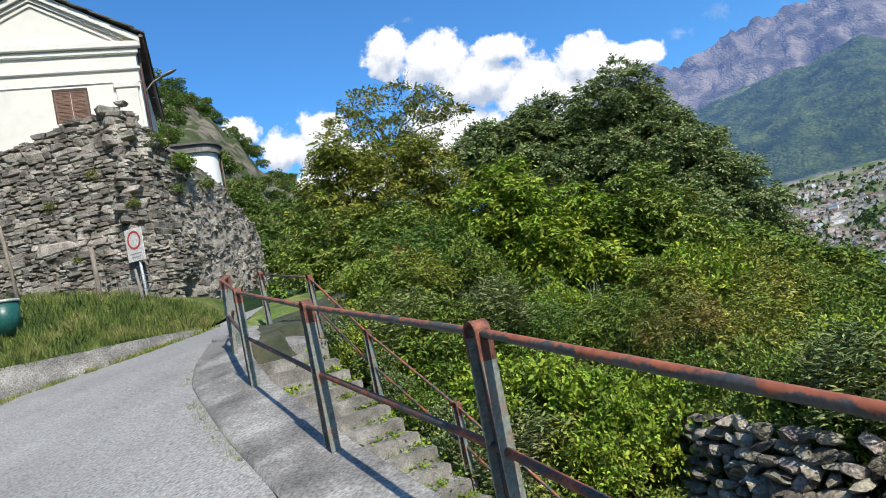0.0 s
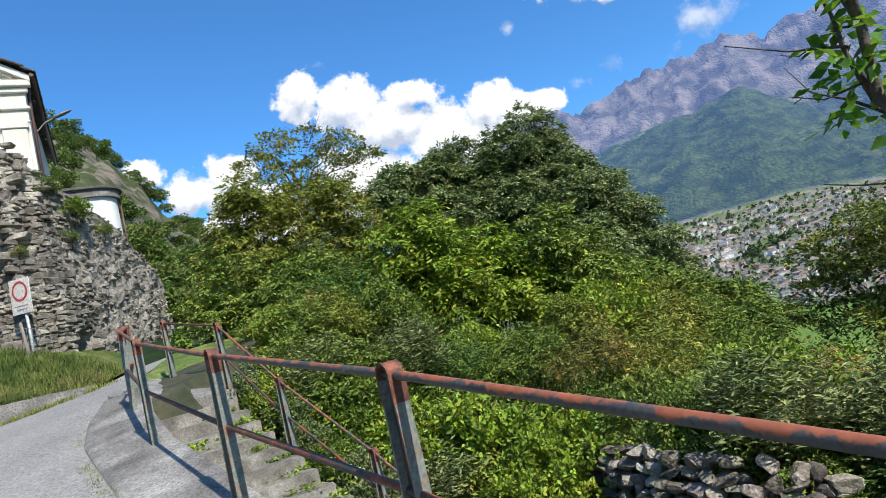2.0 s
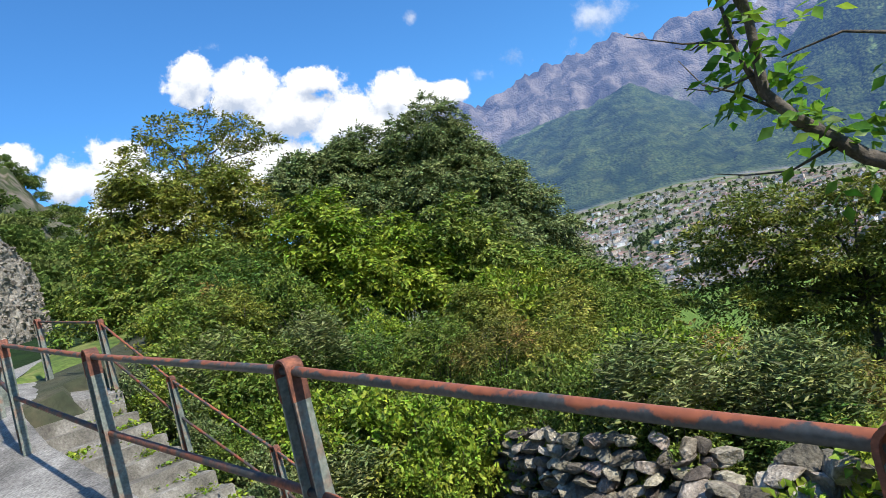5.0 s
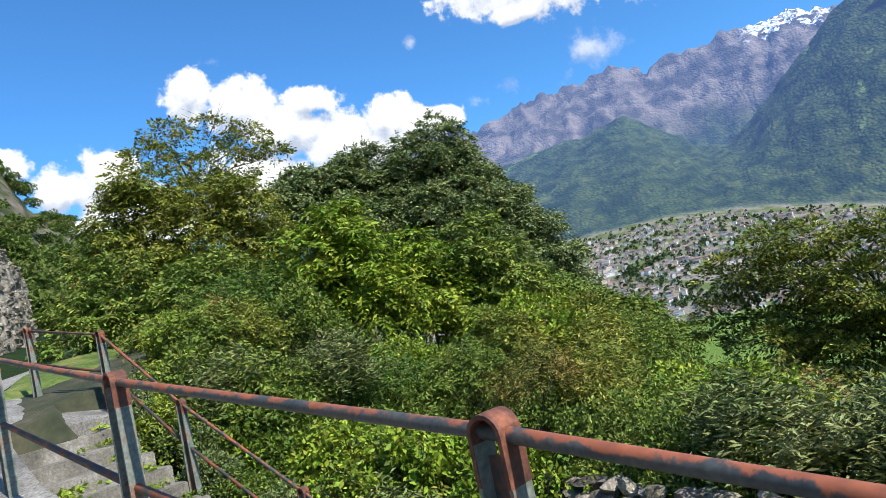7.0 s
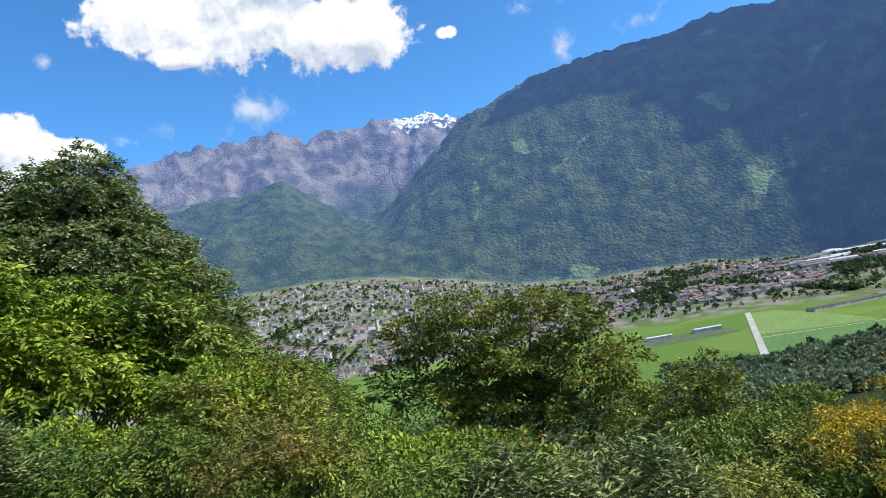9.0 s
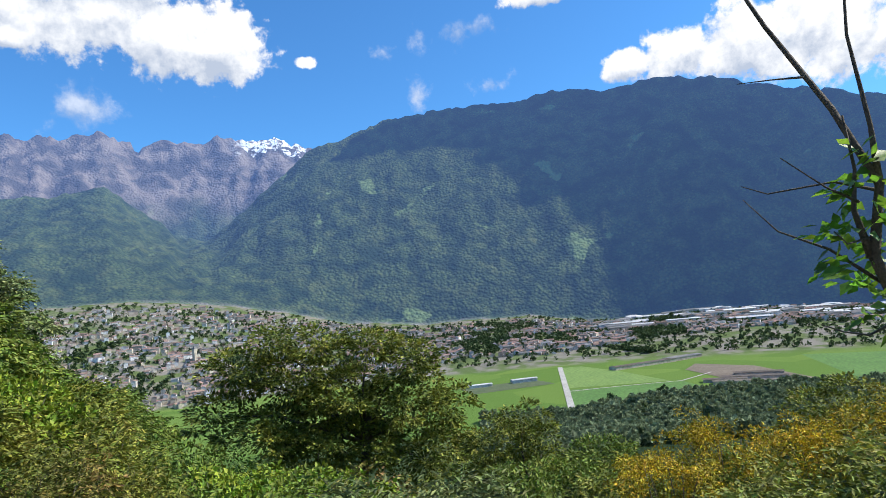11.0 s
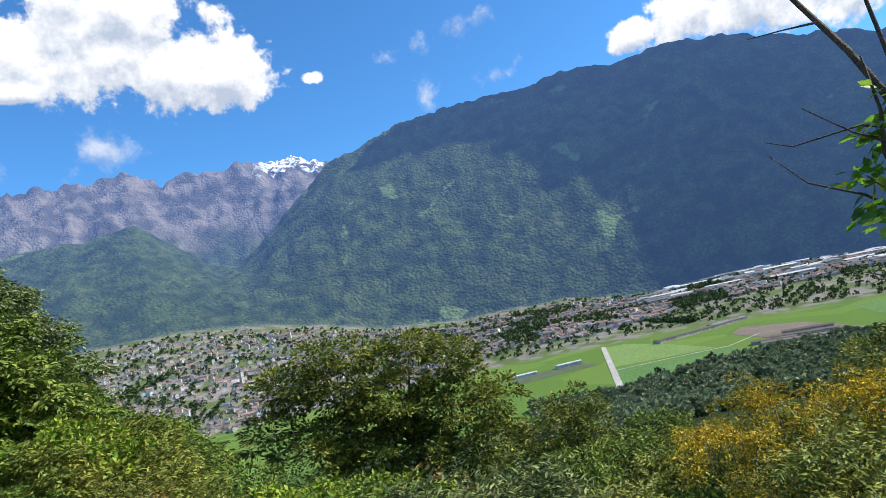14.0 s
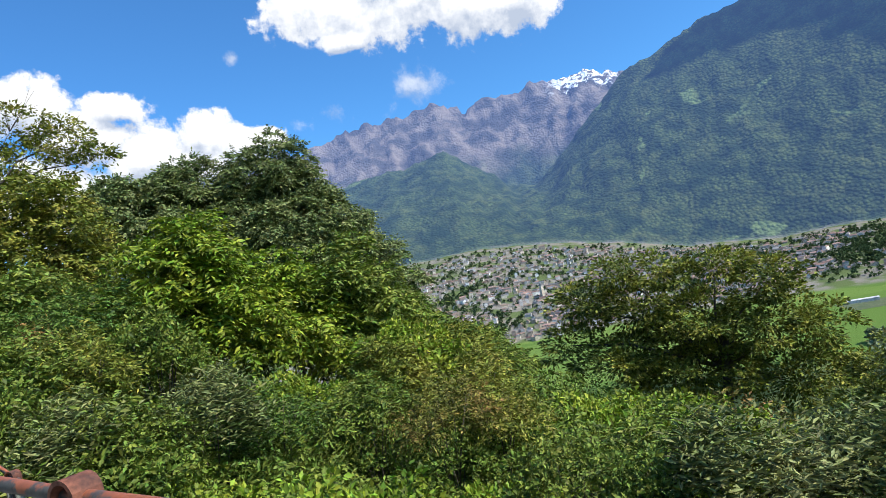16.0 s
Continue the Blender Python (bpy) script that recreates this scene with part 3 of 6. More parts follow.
    col = mix(mth("MULTIPLY", hillr, hz), col, rk)
    L(col, bsdf.inputs["Base Color"])
    b = N("ShaderNodeBump"); b.inputs["Strength"].default_value = 1.0; b.inputs["Distance"].default_value = 15 if glow else 1.2
    L(mth("SUBTRACT", noise_node(0.03 if glow else 0.45, 9), mth("MULTIPLY", crowns.outputs["Distance"], 0.5 if glow else 0.0)), b.inputs["Height"]); L(b.outputs[0], bsdf.inputs["Normal"])
    if glow:   # haze put into the surface as blue emission, stronger with distance
        haze_glow = N("ShaderNodeMapRange"); haze_glow.inputs[1].default_value, haze_glow.inputs[2].default_value = 2300, 4700
        haze_glow.inputs[3].default_value, haze_glow.inputs[4].default_value = 0.112 * glow, 0.26 * glow
        L(rr, haze_glow.inputs[0])
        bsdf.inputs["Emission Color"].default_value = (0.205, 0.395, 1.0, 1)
        L(haze_glow.outputs[0], bsdf.inputs["Emission Strength"])
    return m


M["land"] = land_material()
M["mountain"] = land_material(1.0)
build_land()

# ---------- railings ----------


def rail_post(bm, base, top, across, w0=0.12, w1=0.08, t=0.010, d=0.066):
    """Two flat bars that lean together under a round cap."""
    base, top = Vector(base), Vector(top)
    a = Vector(across).normalized()
    up = (top - base).normalized()
    n = a.cross(up).normalized()
    for s in (-1, 1):
        p0, p1 = base + a * s * w0 / 2, top + a * s * w1 / 2 - up * 0.02
        q = []
        for p in (p0, p1):
            for i, j in ((-1, -1), (1, -1), (1, 1), (-1, 1)):
                q.append(bm.verts.new(p + a * i * t / 2 + n * j * d / 2))
        for f in ((0, 1, 2, 3), (7, 6, 5, 4), (0, 4, 5, 1), (1, 5, 6, 2), (2, 6, 7, 3), (3, 7, 4, 0)):
            bm.faces.new([q[k] for k in f])
    return bm


def post_web(bm, base, top, across, w0=0.085, w1=0.055):
    """The recessed plate between the two bars."""
    base, top = Vector(base), Vector(top)
    a = Vector(across).normalized(); up = (top - base).normalized(); n = a.cross(up).normalized()
    q = [bm.verts.new(p + n * j * 0.004) for j in (-1, 1) for p in (base - a * w0 / 2, base + a * w0 / 2, top - up * 0.05 + a * w1 / 2, top - up * 0.05 - a * w1 / 2)]
    for f in ((0, 1, 2, 3), (7, 6, 5, 4), (0, 4, 5, 1), (1, 5, 6, 2), (2, 6, 7, 3), (3, 7, 4, 0)): bm.faces.new([q[k] for k in f])
    return bm


def rail_cap(bm, top, up, across, w1=0.084, t=0.010, d=0.072):
    """The rounded strap that closes a post over the handrail."""
    up = Vector(up).normalized(); a = Vector(across).normalized(); n = a.cross(up).normalized()
    prev = None
    for k in range(13):
        th = math.pi * (k - 1) / 10
        ring = []
        for rad in (w1 / 2 - t / 2, w1 / 2 + t / 2):
            for j in (-1, 1):
                if k in (0, 12): p = a * rad * (1 if k == 0 else -1) - up * 0.11
                else: p = a * math.cos(th) * rad + up * math.sin(th) * rad
                ring.append(bm.verts.new(Vector(top) + p + n * j * d / 2))
        if prev:
            for f in ((0, 1), (1, 3), (3, 2), (2, 0)):
                bm.faces.new((prev[f[0]], prev[f[1]], ring[f[1]], ring[f[0]]))
        prev = ring
    return bm


def railing(label, tops, heights, r=0.018, mid=0.45, posts=None, skip=()):
    base = Vector(tops[0]) - Vector((0, 0, heights))
    rail = thing("railing", base, label, "railing", "iron railings")
    inv = Matrix.Translation(-base)
    for k, p in enumerate(tops):
        if k in skip: continue
        d = Vector(tops[min(k + 1, len(tops) - 1)]) - Vector(tops[max(k - 1, 0)])
        bm = rail_post(bmesh.new(), inv @ (Vector(p) - Vector((0, 0, heights))), inv @ Vector(p), (d.x, d.y, 0))
        cap = bmesh.new(); rail_cap(cap, inv @ Vector(p), (Vector(p) - (Vector(p) - Vector((0, 0, heights)))), (d.x, d.y, 0))
        post = part("post", bm, M["greypaint"], rail, "grey painted twin-bar steel post")
        part("cap", cap, M["redrust"], post, "rounded rusty red cap")
        part("web", post_web(bmesh.new(), inv @ (Vector(p) - Vector((0, 0, heights))), inv @ Vector(p), (d.x, d.y, 0)), M["rust"], post, "rusty recessed plate")
    for nm, off in (("handrail", 0.0), ("mid_rail", mid)):
        bm = tube(bmesh.new(), [inv @ (Vector(p) - Vector((0, 0, off))) for p in tops], r, 20)
        part(nm, bm, M["pipe"] if nm == "handrail" else M["rust"], rail, "dark painted steel pipe with orange rust")
    return rail


railing("rusted steel pipe railing with twin-bar posts on the slab",
        [(1.62, -1.2, 0.88), (0.85, 0.80, 1.09), RAIL["A"], RAIL["B"], RAIL["C"], RAIL["D"], (-2.98, 8.45, 2.17)], 1.0)
railing("thin rusted railing down the outer side of the concrete steps",
        [(-3.3, 11.0, 2.33), (-2.14, 9.54, 2.02), (-1.28, 8.5, 1.08), (-0.25, 7.3, 0.12), (0.75, 5.9, -0.88)], 0.95, r=0.016)

# ---------- steps ----------
STAIR_O, STAIR_H, STAIR_S = Vector((-2.25, 9.42, 1.10)), Vector((0.646, -0.763, 0)), Vector((-0.763, -0.646, 0))


def build_steps():
    st = thing("staircase", STAIR_O, "weathered grey concrete steps with weeds at their ends", "steps")
    rnd = random.Random(3)
    bm = bmesh.new()
    top = [(-2.98, 8.85, 1.13), (-3.6, 9.1, 1.40), (-3.75, 10.6, 1.47), (-3.9, 11.8, 1.52), (-3.15, 11.15, 1.38), (-2.02, 9.38, 1.06)]
    up = [bm.verts.new(Vector(p) - st.location) for p in top]; dn = [bm.verts.new(Vector(p) - st.location - Vector((0, 0, 1.2))) for p in top]
    bm.faces.new(up); bm.faces.new(dn[::-1])
    for i in range(len(up)): bm.faces.new((up[i], up[(i + 1) % len(up)], dn[(i + 1) % len(up)], dn[i]))
    bmesh.ops.recalc_face_normals(bm, faces=bm.faces[:])
    part("landing", bm, M["concrete"], st, "worn concrete landing")
    for k in range(1, 16):
        bm = bmesh.new()
        z = -0.16 * k
        a0, a1 = 0.275 * k - 0.275, 0.275 * k + 0.03
        right, left = -0.05 + rnd.uniform(-0.05, 0.03), 2.35
        q = []
        for zz in (z - 1.0, z):
            for a, b in ((a0, right), (a0, left), (a1, left), (a1, right)):
                q.append(bm.verts.new(STAIR_H * a + STAIR_S * b + Vector((0, 0, zz + rnd.uniform(-0.006, 0.006)))))
        for f in ((3, 2, 1, 0), (4, 5, 6, 7), (0, 1, 5, 4), (1, 2, 6, 5), (2, 3, 7, 6), (3, 0, 4, 7)):
            bm.faces.new([q[i] for i in f])
        bmesh.ops.recalc_face_normals(bm, faces=bm.faces[:])
        bmesh.ops.bevel(bm, geom=bm.edges[:], offset=0.014, segments=2, affect="EDGES")
        part("step", bm, M["step"], st)


build_steps()


def build_slab_wall():
    """The wall that holds the slab over the steps."""
    ys = [-4, 0.49, 2.44, 4.21, 6.26, 7.93, 8.55]
    bm = bmesh.new(); prev = None
    for y in ys:
        x = interp(y, EDGE_Y, EDGE_X) if y < 8 else -2.96
        z = road_z(x, y) + 0.03
        ring = [bm.verts.new(p) for p in ((x - 0.25, y, z - 0.06), (x + 0.012, y, z + 0.004), (x + 0.04, y, z - 2.6), (x - 0.25, y, z - 2.6))]
        if prev:
            for i in range(4):
                bm.faces.new((prev[i], prev[(i + 1) % 4], ring[(i + 1) % 4], ring[i]))
        prev = ring
    bmesh.ops.recalc_face_normals(bm, faces=bm.faces[:])
    tagged(part("wall_slab", bm, M["concrete"]), "grey concrete retaining wall under the slab", kind="structure")


build_slab_wall()

# ---------- plants ----------


def leaf_mesh(name, pts, dirs, sizes, aspect=0.42, rng=None, fold=0.25, flat=0.8):
    """Many folded leaves: each is two triangles about its midrib; flat: how far the blades turn up to the light."""
    n = len(pts)
    rng = rng or np.random.default_rng(1)
    d = dirs / np.linalg.norm(dirs, axis=1)[:, None]
    a = np.cross(d, rng.normal(scale=0.6, size=(n, 3)) + [0, 0, flat]); a /= np.linalg.norm(a, axis=1)[:, None]
    u = np.cross(a, d)
    s = sizes[:, None]
    base, tip = pts, pts + d * s
    mid = pts + d * s * 0.45
    l = mid + a * s * aspect * 0.5 + u * s * fold * 0.4
    r = mid - a * s * aspect * 0.5 + u * s * fold * 0.4
    v = np.stack([base, l, tip, r], 1).reshape(-1, 3)
    k = np.arange(n)[:, None] * 4
    f = np.concatenate([k + [0, 1, 2], k + [0, 2, 3]], 1).reshape(-1, 3)
    me = bpy.data.meshes.new(name)
    me.vertices.add(len(v)); me.vertices.foreach_set("co", v.astype(np.float32).ravel())
    me.loops.add(f.size); me.loops.foreach_set("vertex_index", f.astype(np.int32).ravel())
    me.polygons.add(len(f)); me.polygons.foreach_set("loop_start", np.arange(0, f.size, 3, dtype=np.int32)); me.polygons.foreach_set("loop_total", np.full(len(f), 3, np.int32))
    me.update(calc_edges=True)
    return me


def frond_mesh(name, pts, dirs, length, leaflet, rng, pairs=4, aspect=0.36):
    """Compound leaves: leaflets in pairs along a drooping stalk."""
    n = len(pts)
    d = dirs / np.linalg.norm(dirs, axis=1)[:, None]
    side = np.cross(d, rng.normal(scale=0.35, size=(n, 3)) + [0, 0, 1]); side /= np.linalg.norm(side, axis=1)[:, None]
    P, D, S = [], [], []
    for k in range(pairs + 1):
        u = (k + 0.6) / (pairs + 1)
        c = pts + d * length[:, None] * u - np.array([0, 0, 1]) * (length * 0.28 * u * u)[:, None]
        for s in ((-1, 1) if k < pairs else (0,)):
            P.append(c); D.append(d * (0.55 if s else 1.0) + side * s + [0, 0, -0.25 - 0.2 * u] + rng.normal(scale=0.12, size=(n, 3)))
            S.append(leaflet * rng.uniform(0.75, 1.15, n) * (1.05 - 0.25 * abs(u - 0.5)))
    return leaf_mesh(name, np.concatenate(P), np.concatenate(D), np.concatenate(S), aspect, rng, 0.2)


def bushy(name, seed, radius, height, clumps, n, size, style="leaf", aspect=0.45, ratio=0.34, low=0.3, shell=0.35):
    """A leafy mass of clumps, densest outside; base at z=0."""
    rng = np.random.default_rng(seed)
    th = rng.uniform(0, 2 * np.pi, clumps); ph = np.arccos(rng.uniform(-0.85 + low, 1, clumps))
    rad = rng.uniform(0.3, 1.0, clumps) ** 0.5 * rng.uniform(0.75, 1.15, clumps)
    c = np.stack([np.sin(ph) * np.cos(th) * radius * rad, np.sin(ph) * np.sin(th) * radius * rad, height * 0.5 + np.cos(ph) * height * 0.46 * rad], 1)
    cr = ratio * radius * rng.uniform(0.5, 1.35, clumps)
    w = cr ** 2; idx = rng.choice(clumps, n, p=w / w.sum())
    o = rng.normal(size=(n, 3)); o /= np.linalg.norm(o, axis=1)[:, None]
    o[:, 2] = np.where(rng.random(n) < 0.6, np.abs(o[:, 2]), o[:, 2])
    p = c[idx] + o * (cr[idx] * rng.uniform(shell, 1.0, n) ** 0.6)[:, None] * np.array([1, 1, 0.7])
    p += rng.normal(scale=0.02 * radius, size=p.shape)
    d = o * 0.8 + rng.normal(scale=0.5, size=(n, 3))
    if style == "frond":
        me = frond_mesh(name, p, d + [0, 0, -0.1], size * 3.2 * rng.uniform(0.6, 1.2, n), size, rng)
    elif style == "stalk":   # upright stems with long hanging leaves
        k = 9
        stems = n // k
        pp, dd = [], []
        for i in range(k):
            u = (i + 1) / k
            base = p[:stems]
            lean = rng.normal(scale=0.12, size=(stems, 3)) * [1, 1, 0]
            pp.append(base + lean * u + np.array([0, 0, 1.0]) * 0.45 * u * size * 6)
            a = i * 2.4 + rng.uniform(0, 6.28, stems)
            dd.append(np.stack([np.cos(a), np.sin(a), np.full(stems, 0.45 - 0.5 * (1 - u))], 1))
        me = leaf_mesh(name, np.concatenate(pp), np.concatenate(dd), size * rng.uniform(0.7, 1.2, stems * k), 0.26, rng, 0.3)
    else:
        me = leaf_mesh(name, p, d + [0, 0, -0.25], size * rng.uniform(0.5, 1.2, n), aspect, rng, 0.25)
    return me, c


def limbed(bm, rng, base, centres, r, bend=0.1):
    for c in centres:
        e = Vector(c); b = Vector(base)
        m = b.lerp(e, 0.5) + Vector((rng.uniform(-1, 1), rng.uniform(-1, 1), 1.0)) * bend * (e - b).length
        tube(bm, [b, m, e], [r, r * 0.55, r * 0.12], 6)


def make_tree(name, at, label, me, centres, mat, trunk_r, foot, scale, rz=0.0, limbs=9, seed=1, lean=(0, 0)):
    """foot: the height at which the crown begins; the trunk is rooted on the hill."""
    rng = random.Random(seed)
    x, y = at[0], at[1]
    r = math.hypot(x, y)
    root = hill_z(x, y) if r < 14.3 else far_z(math.degrees(math.atan2(x, y)), r)
    lift = max(0.5, foot - root)
    at = (x, y, root)
    t = thing(name, at, label, "tree", rz=rz)
    bm = bmesh.new()
    top = Vector((lean[0], lean[1], lift * 0.9))
    tube(bm, [(0, 0, -1.0), (lean[0] * 0.4, lean[1] * 0.4, lift * 0.45), top], [trunk_r * 1.3, trunk_r, trunk_r * 0.75], 9)
    limbed(bm, rng, top, [Vector(c) * scale + Vector((lean[0], lean[1], lift)) for c in centres[:limbs]], trunk_r * 0.5)
    part("trunk", bm, M["bark"], t, "grey forking trunk and limbs")
    if not len(me.materials): me.materials.append(mat)
    cr = new("crown", me); cr.parent = t
    cr.location, cr.scale = (lean[0], lean[1], lift), (scale,) * 3
    return t


def crown_mesh(name, seed, lobes, clump, leaf, per, style="leaf", aspect=0.45, cover=0.5, fill=0.25):
    """A crown of lobes (x, y, z, radius across, radius up): each carries many small clumps of leaves, with gaps between."""
    rng = np.random.default_rng(seed)
    C, O, R = [], [], []
    for x, y, z, w, h in lobes:
        area = 4 * np.pi * w * (w + h) / 2
        n = max(5, int(area * cover / (clump * clump * 1.6)))
        o = rng.normal(size=(n, 3)); o /= np.linalg.norm(o, axis=1)[:, None]
        o[:, 2] = np.where(rng.random(n) < 0.35, np.abs(o[:, 2]), o[:, 2])
        k = rng.uniform(0.72, 1.12, n)[:, None]
        C.append(np.array([x, y, z]) + o * [w, w, h] * k); O.append(o); R.append(clump * rng.uniform(0.5, 1.35, n))
    C, O, R = np.concatenate(C), np.concatenate(O), np.concatenate(R)
    n = int(len(C) * per)
    idx = rng.choice(len(C), n, p=R ** 2 / (R ** 2).sum())
    o = rng.normal(size=(n, 3)) * [1, 1, 0.55] + O[idx] * 0.5 + [0, 0, 0.25]
    o /= np.linalg.norm(o, axis=1)[:, None]
    p = C[idx] + o * (R[idx] * rng.random(n) ** 0.5)[:, None] * [1, 1, 0.6]
    d = o * [1, 1, 0.5] + O[idx] * 0.4 + rng.normal(scale=0.3, size=(n, 3)) + [0, 0, -0.3]
    if fill:      # leaves inside the lobes, in their own shade
        L = np.array(lobes); m = int(n * fill); w = L[:, 3] ** 2; k = rng.choice(len(L), m, p=w / w.sum())
        q = rng.normal(size=(m, 3)); q /= np.linalg.norm(q, axis=1)[:, None]
        p = np.concatenate([p, L[k, :3] + q * L[k][:, [3, 3, 4]] * rng.uniform(0.1, 0.75, m)[:, None]]); d = np.concatenate([d, q + [0, 0, -0.3]])
        n += m
    if style == "frond":
        return frond_mesh(name, p, d, leaf * 3.0 * rng.uniform(0.6, 1.2, n), leaf, rng, aspect=aspect)
    return leaf_mesh(name, p, d, leaf * rng.uniform(0.5, 1.2, n), aspect, rng, 0.25)


def lobed_tree(name, label, seed, lobes, mat, trunk_r, clump, leaf, per, style="leaf", aspect=0.45, cover=0.5, fill=0.25, twigs=0):
    cx, cy = sum(l[0] * l[3] for l in lobes) / sum(l[3] for l in lobes), sum(l[1] * l[3] for l in lobes) / sum(l[3] for l in lobes)
    r = math.hypot(cx, cy)
    root = hill_z(cx, cy) if r < 14.3 else far_z(math.degrees(math.atan2(cx, cy)), r)
    low = min(l[2] - l[4] for l in lobes)
    root = min(root, low)
    t = thing(name, (cx, cy, root), label, "tree")
    local = [(x - cx, y - cy, z - root, w, h) for x, y, z, w, h in lobes]
    rng = random.Random(seed)
    mid = sorted(local, key=lambda l: l[2])[len(local) // 3]
    top = Vector((mid[0] * 0.4, mid[1] * 0.4, max(0.4, mid[2] - mid[4] * 0.3)))
    bm = bmesh.new()
    tube(bm, [(0, 0, -1.0), top * 0.5 + Vector((0.05, 0.03, 0)), top], [trunk_r * 1.3, trunk_r, trunk_r * 0.75], 9)
    limbed(bm, rng, top * 0.85, [Vector(l[:3]) for l in local], trunk_r * 0.45)
    for k in range(twigs):
        l = rng.choice(local); c = Vector(l[:3])
        tube(bm, [c, c + Vector((rng.uniform(-0.4, 0.4), rng.uniform(-0.4, 0.4), 0.4)) * l[3], c + Vector((rng.uniform(-0.8, 0.8), rng.uniform(-0.8, 0.8), rng.uniform(0.6, 1.1))) * l[3]], [trunk_r * 0.12, trunk_r * 0.07, 0.004], 5)
    part("trunk", bm, M["bark"], t, "grey forking trunk and limbs")
    put("crown", crown_mesh(name + "_crown", seed, local, clump, leaf, per, style, aspect, cover, fill), M[mat], t)


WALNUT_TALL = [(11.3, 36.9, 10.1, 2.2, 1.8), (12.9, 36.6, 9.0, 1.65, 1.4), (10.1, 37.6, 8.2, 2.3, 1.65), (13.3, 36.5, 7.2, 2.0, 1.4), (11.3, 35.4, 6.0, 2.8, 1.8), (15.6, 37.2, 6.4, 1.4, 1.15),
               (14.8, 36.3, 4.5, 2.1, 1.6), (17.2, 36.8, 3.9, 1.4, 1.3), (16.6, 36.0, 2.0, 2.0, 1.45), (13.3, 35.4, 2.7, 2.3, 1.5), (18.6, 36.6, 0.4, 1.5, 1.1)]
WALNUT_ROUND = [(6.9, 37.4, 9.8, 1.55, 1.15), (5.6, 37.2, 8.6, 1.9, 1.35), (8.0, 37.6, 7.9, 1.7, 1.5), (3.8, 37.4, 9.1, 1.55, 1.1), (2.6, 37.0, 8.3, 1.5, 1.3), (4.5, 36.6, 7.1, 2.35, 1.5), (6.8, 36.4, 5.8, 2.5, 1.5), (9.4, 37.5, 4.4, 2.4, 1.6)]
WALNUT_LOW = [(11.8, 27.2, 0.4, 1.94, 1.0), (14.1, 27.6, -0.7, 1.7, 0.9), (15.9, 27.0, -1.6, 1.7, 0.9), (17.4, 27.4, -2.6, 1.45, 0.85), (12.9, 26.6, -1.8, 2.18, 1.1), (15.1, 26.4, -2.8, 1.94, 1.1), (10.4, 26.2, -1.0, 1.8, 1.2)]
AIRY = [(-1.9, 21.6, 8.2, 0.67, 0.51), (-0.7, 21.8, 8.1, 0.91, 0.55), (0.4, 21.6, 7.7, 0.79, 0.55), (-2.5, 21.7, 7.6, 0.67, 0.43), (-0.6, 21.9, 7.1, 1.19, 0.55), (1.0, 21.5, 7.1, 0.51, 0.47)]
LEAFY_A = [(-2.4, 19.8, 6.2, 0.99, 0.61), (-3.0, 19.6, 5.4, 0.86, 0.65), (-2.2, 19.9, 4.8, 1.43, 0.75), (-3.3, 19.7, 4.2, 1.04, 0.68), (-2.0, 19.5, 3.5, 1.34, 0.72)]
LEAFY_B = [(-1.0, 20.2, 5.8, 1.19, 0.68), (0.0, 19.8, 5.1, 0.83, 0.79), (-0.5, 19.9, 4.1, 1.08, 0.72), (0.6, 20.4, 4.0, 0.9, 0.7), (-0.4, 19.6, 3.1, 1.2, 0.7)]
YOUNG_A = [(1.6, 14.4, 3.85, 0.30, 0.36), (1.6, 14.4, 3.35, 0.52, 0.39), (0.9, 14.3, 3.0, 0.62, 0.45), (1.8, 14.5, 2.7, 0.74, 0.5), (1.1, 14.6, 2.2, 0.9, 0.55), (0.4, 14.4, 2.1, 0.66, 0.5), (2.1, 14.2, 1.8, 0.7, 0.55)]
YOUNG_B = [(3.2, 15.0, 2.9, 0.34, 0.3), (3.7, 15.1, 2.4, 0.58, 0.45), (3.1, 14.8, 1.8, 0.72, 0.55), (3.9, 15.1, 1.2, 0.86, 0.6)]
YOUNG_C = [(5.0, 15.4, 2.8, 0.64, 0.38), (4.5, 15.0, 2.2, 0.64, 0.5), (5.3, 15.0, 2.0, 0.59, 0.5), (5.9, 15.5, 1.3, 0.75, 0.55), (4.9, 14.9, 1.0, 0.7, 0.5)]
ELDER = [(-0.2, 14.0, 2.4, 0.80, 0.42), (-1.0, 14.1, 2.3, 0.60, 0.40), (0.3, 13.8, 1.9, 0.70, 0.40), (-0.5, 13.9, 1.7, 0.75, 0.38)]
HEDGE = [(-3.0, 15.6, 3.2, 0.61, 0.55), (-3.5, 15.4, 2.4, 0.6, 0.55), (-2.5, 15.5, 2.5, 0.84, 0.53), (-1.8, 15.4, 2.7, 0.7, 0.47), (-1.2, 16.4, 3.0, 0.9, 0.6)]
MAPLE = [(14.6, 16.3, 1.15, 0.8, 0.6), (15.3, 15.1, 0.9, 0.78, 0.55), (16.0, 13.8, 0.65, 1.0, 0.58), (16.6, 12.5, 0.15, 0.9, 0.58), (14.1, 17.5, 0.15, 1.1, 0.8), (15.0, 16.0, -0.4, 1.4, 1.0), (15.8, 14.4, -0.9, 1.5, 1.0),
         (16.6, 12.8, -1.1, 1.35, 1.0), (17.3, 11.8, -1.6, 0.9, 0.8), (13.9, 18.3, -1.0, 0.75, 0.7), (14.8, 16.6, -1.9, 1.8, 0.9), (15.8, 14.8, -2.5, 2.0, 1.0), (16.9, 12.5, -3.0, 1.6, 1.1)]
